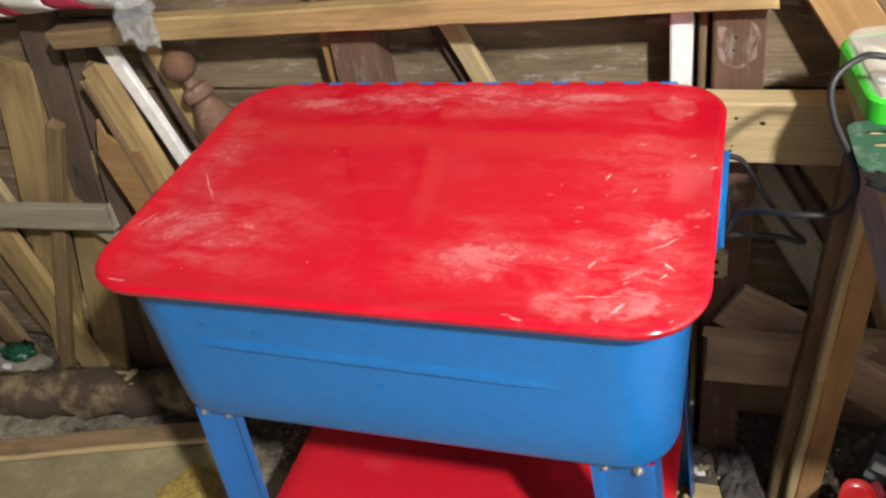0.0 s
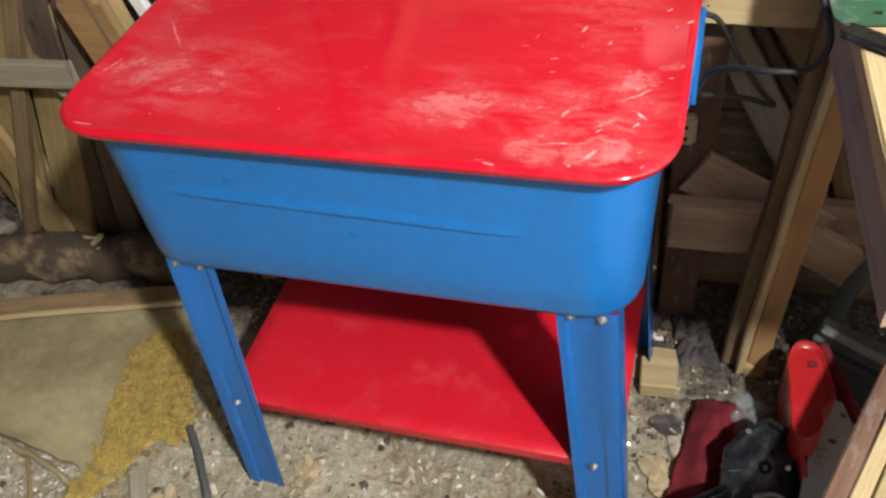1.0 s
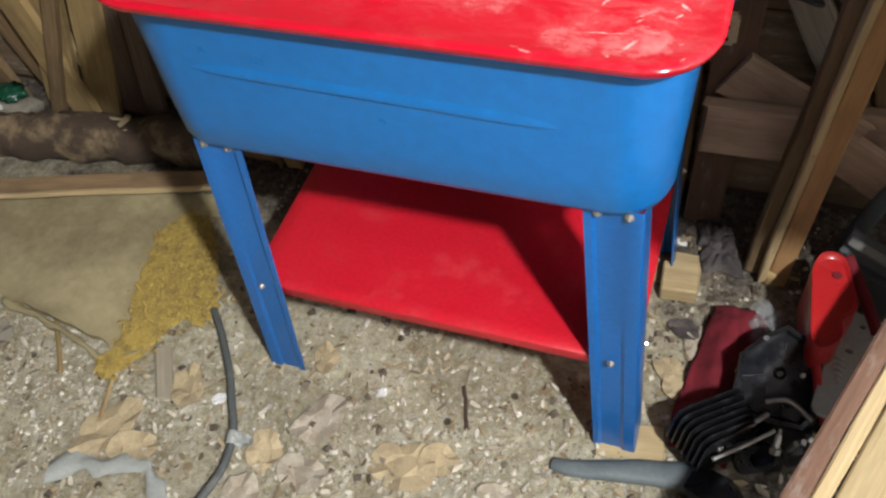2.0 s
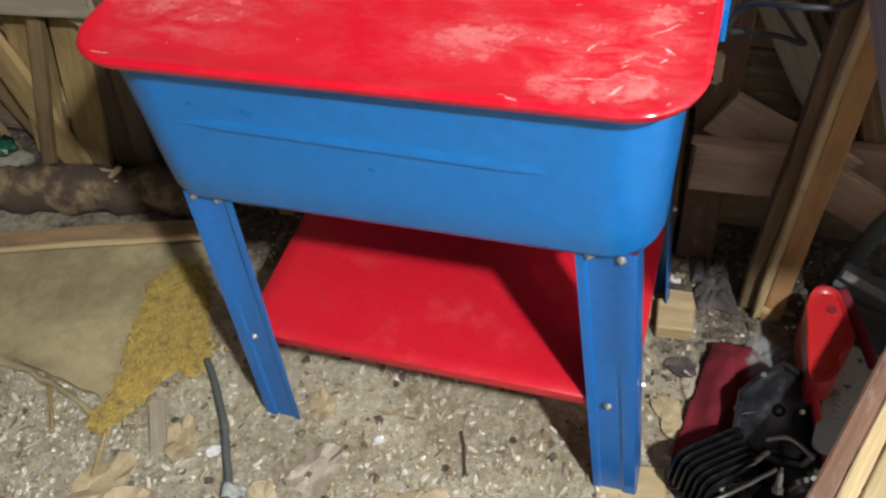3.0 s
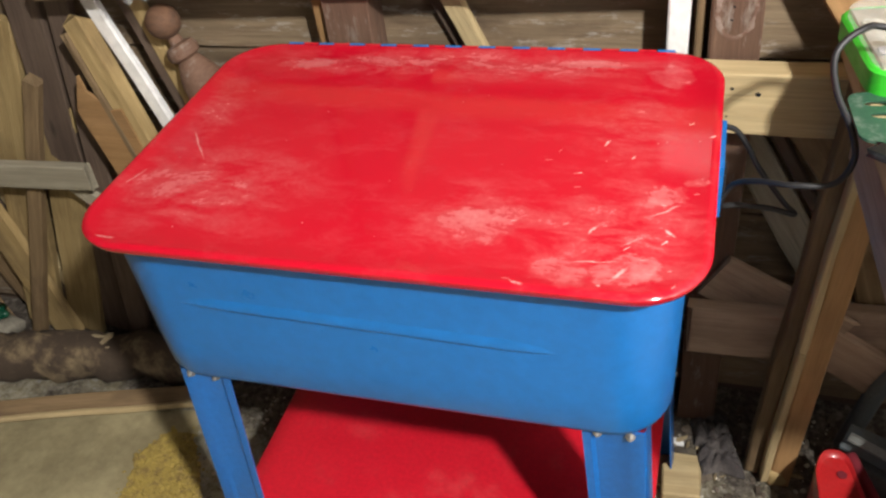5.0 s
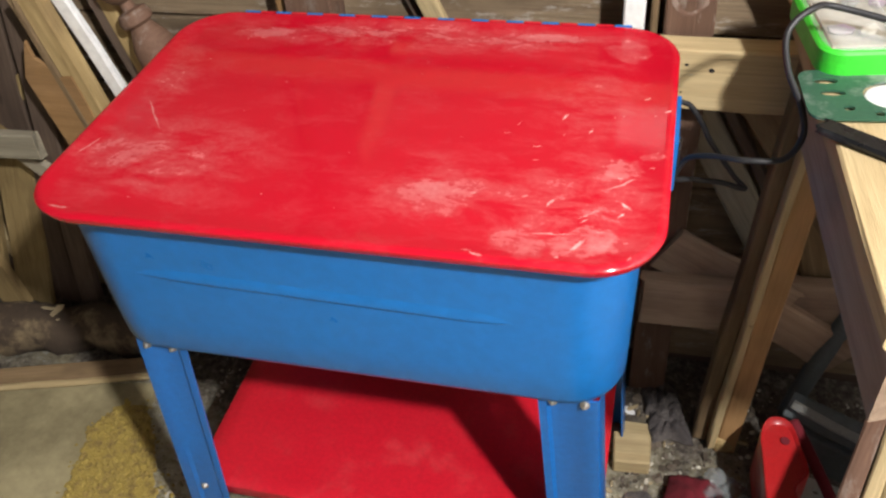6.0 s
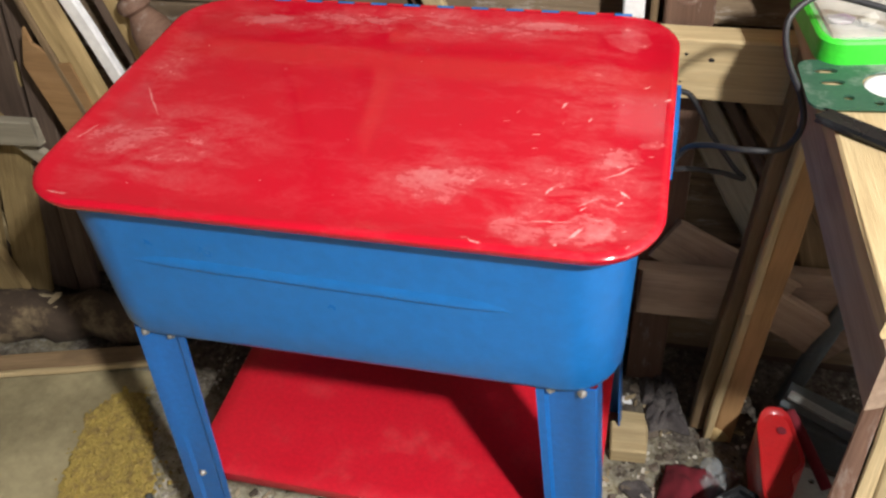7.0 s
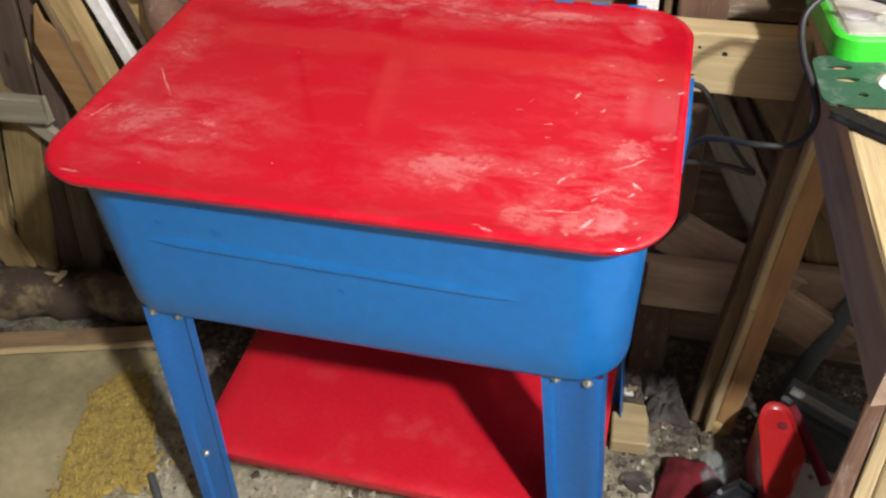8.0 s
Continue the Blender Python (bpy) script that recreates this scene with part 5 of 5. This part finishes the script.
part("mark", bm_turned([(0, 0.008), (0.001, 0.008)], 14), CLOTH_RED, red, "", m=pose(0.632, 0.345, 0.167))
part("edge_strip", bm_tube([(0.618, 0.19, 0.115), (0.632, 0.13, 0.10), (0.65, 0.085, 0.085)], 0.008, 8), RED_PLASTIC, red, "", True)
part("foot", bm_box(0.60, 0.66, 0.22, 0.36, 0.0, 0.058, 0.006), RED_PLASTIC, red)
gp = thing("grey_metal_panel", "grey painted sheet panel with bolt holes and grime", "panel", at=(0.71, 0.22, 0))
part("sheet", bm_plate(0.20, 0.26, 0.006, [(-0.06, 0.10, 0.006, 0.006), (0.0, 0.11, 0.005, 0.005), (0.03, 0.055, 0.014, 0.018), (-0.07, 0.03, 0.007, 0.006), (-0.04, -0.05, 0.008, 0.01)]), GREY_METAL, gp, "", m=pose(0.735, 0.20, 0.088, -10, 4, -12))
part("bracket", bm_box(0.66, 0.80, 0.12, 0.30, 0.0, 0.075, 0.006), TEAL, gp, "dark frame under the sheet")
part("cap", bm_turned([(0, 0.014), (0.01, 0.012), (0.012, 0.006)], 12), RED_PLASTIC, gp, "small red cap", 40, m=pose(0.70, 0.185, 0.094))
part("spring", bm_tube([(0.655 + 0.008 * math.cos(i * 1.6), 0.16 + 0.003 * i, 0.10 + 0.008 * math.sin(i * 1.6)) for i in range(22)], 0.002, 6), STEEL, gp, "", True)
board("metal_rail", (0.655, 0.475, 0.115), (0.86, 0.375, 0.10), 0.05, 0.02, TEAL, "dark grey metal rail lying on the heap", "rail", face=(-0.2, -0.6, 0.7), ends=0.001)
# The rail's lighter top edge, added as a separate pale strip.
board("metal_strip", (0.655, 0.452, 0.140), (0.86, 0.352, 0.125), 0.016, 0.006, GREY_METAL, "pale strip added as the dark rail's lighter top edge", "metal strip", face=(-0.2, -0.6, 0.7), ends=0.001)
board("rail_rest", (0.66, 0.495, 0.03), (0.86, 0.40, 0.03), 0.09, 0.10, TEAL, "dark grey metal channel on the floor", "channel", face=(0, 0, 1), ends=0.002)
tagged(finish("grey_post", bm_tube([(0.80, 0.58, 0.50), (0.72, 0.55, 0.24), (0.665, 0.52, 0.03)], 0.018, 8), TEAL, smooth=True), "dark grey metal tube leaning under the bench", "tube")
mt = bm_lump(0.03, 44, (0.6, 0.8, 1.0), 0.4, 2)
tagged(finish("mint_cup", mt, MINT, smooth=True, m=pose(0.795, 0.35, 0.135)), "pale mint plastic cup on the heap", "cup")
# dark red cloth
bm = bmesh.new()
rows = []
for j in range(41):
    v = j / 40
    row = []
    for i in range(23):
        u = i / 22
        a, b = Vector((0.400, 0.03, 0)), Vector((0.448, 0.345, 0))
        p = a.lerp(b, v) + Vector((0.105 - 0.02 * math.sin(v * 3), -0.02, 0)) * u
        row.append(bm.verts.new((p.x + 0.012 * noise.noise(p * 14), p.y, 0.012 + 0.022 * math.sin(math.pi * u) * (0.5 + 0.5 * v) + 0.022 * noise.noise(Vector((p.x * 22, p.y * 22, 4))) + 0.012 * abs(noise.noise(Vector((p.x * 60 + p.y * 25, p.y * 30, 8)))))))
    rows.append(row)
for j in range(40):
    for i in range(22):
        bm.faces.new((rows[j][i], rows[j][i + 1], rows[j + 1][i + 1], rows[j + 1][i]))
cl = finish("red_cloth", bm, CLOTH_RED, smooth=True)
so = cl.modifiers.new("solid", "SOLIDIFY")
so.thickness = 0.006
tagged(cl, "dark red cloth crumpled on the floor", "cloth")
def bm_crumple(w, d, h, seed, n=22):
    """A crumpled sheet with sharp folds, closed underneath."""
    def height(x, y):
        q = Vector((x * 26 + seed, y * 26, seed))
        edge = max(0.0, 1 - (2 * x / w) ** 2) * max(0.0, 1 - (2 * y / d) ** 2)
        return h * (0.25 + 0.9 * abs(noise.noise(q)) + 0.45 * abs(noise.noise(q * 2.3))) * edge ** 0.4
    bm = bmesh.new()
    top, low = [], []
    for j in range(n + 1):
        for i in range(n + 1):
            x, y = w * (i / n - 0.5), d * (j / n - 0.5)
            k = 1 + 0.25 * noise.noise(Vector((math.atan2(y, x) * 1.5, seed, 0)))
            z = height(x, y)
            top.append(bm.verts.new((x * k, y * k, z + 0.0015)))
            low.append(bm.verts.new((x * k, y * k, z * 0.8 - 0.001)))
    for j in range(n):
        for i in range(n):
            a = j * (n + 1) + i
            q = (a, a + 1, a + n + 2, a + n + 1)
            bm.faces.new([top[v] for v in q])
            bm.faces.new([low[v] for v in reversed(q)])
    rim = [i for i in range(n)] + [n + j * (n + 1) for j in range(n)] + [n * (n + 1) + n - i for i in range(n)] + [(n - j) * (n + 1) for j in range(n)]
    for a, b in zip(rim, rim[1:] + rim[:1]):
        bm.faces.new((top[a], low[a], low[b], top[b]))
    return bm


tagged(finish("crumpled_rag", bm_crumple(0.075, 0.15, 0.05, 3), RAG, m=pose(0.435, 0.505, -0.004, 0, 0, 12)), "grey-brown crumpled rag lying by the wall", "rag")
tagged(finish("crumpled_rag", bm_crumple(0.10, 0.09, 0.035, 8), RAG, m=pose(0.50, 0.30, -0.004, 0, 0, 40)), "grey-brown crumpled rag among the scrap", "rag")
tagged(finish("plastic_wrap", bm_crumple(0.09, 0.07, 0.045, 14), BAG, m=pose(0.535, 0.315, 0.02, 0, 0, 60)), "crumpled bluish clear plastic wrap on the scrap", "plastic film")
tagged(finish("yellow_clip", bm_tube([(0.497, 0.165, 0.075), (0.505, 0.178, 0.085), (0.51, 0.165, 0.09), (0.503, 0.15, 0.085)], 0.003, 6), YELLOW, smooth=True), "small yellow clip on the scrap", "clip")
dk = bm_tube([(0.225, -0.052, 0.006), (0.26, -0.055, 0.012), (0.33, -0.04, 0.014), (0.40, -0.025, 0.014), (0.47, -0.02, 0.012)], 0.012, 8, 0.030)
for v in dk.verts:
    v.co.z = 0.004 + (v.co.z - 0.004) * 0.5 + 0.006 * noise.noise(v.co * 20)
tagged(finish("rubber_flap", dk, TEAL, smooth=True), "dark grey rubber flap lying on the dirt", "rubber")
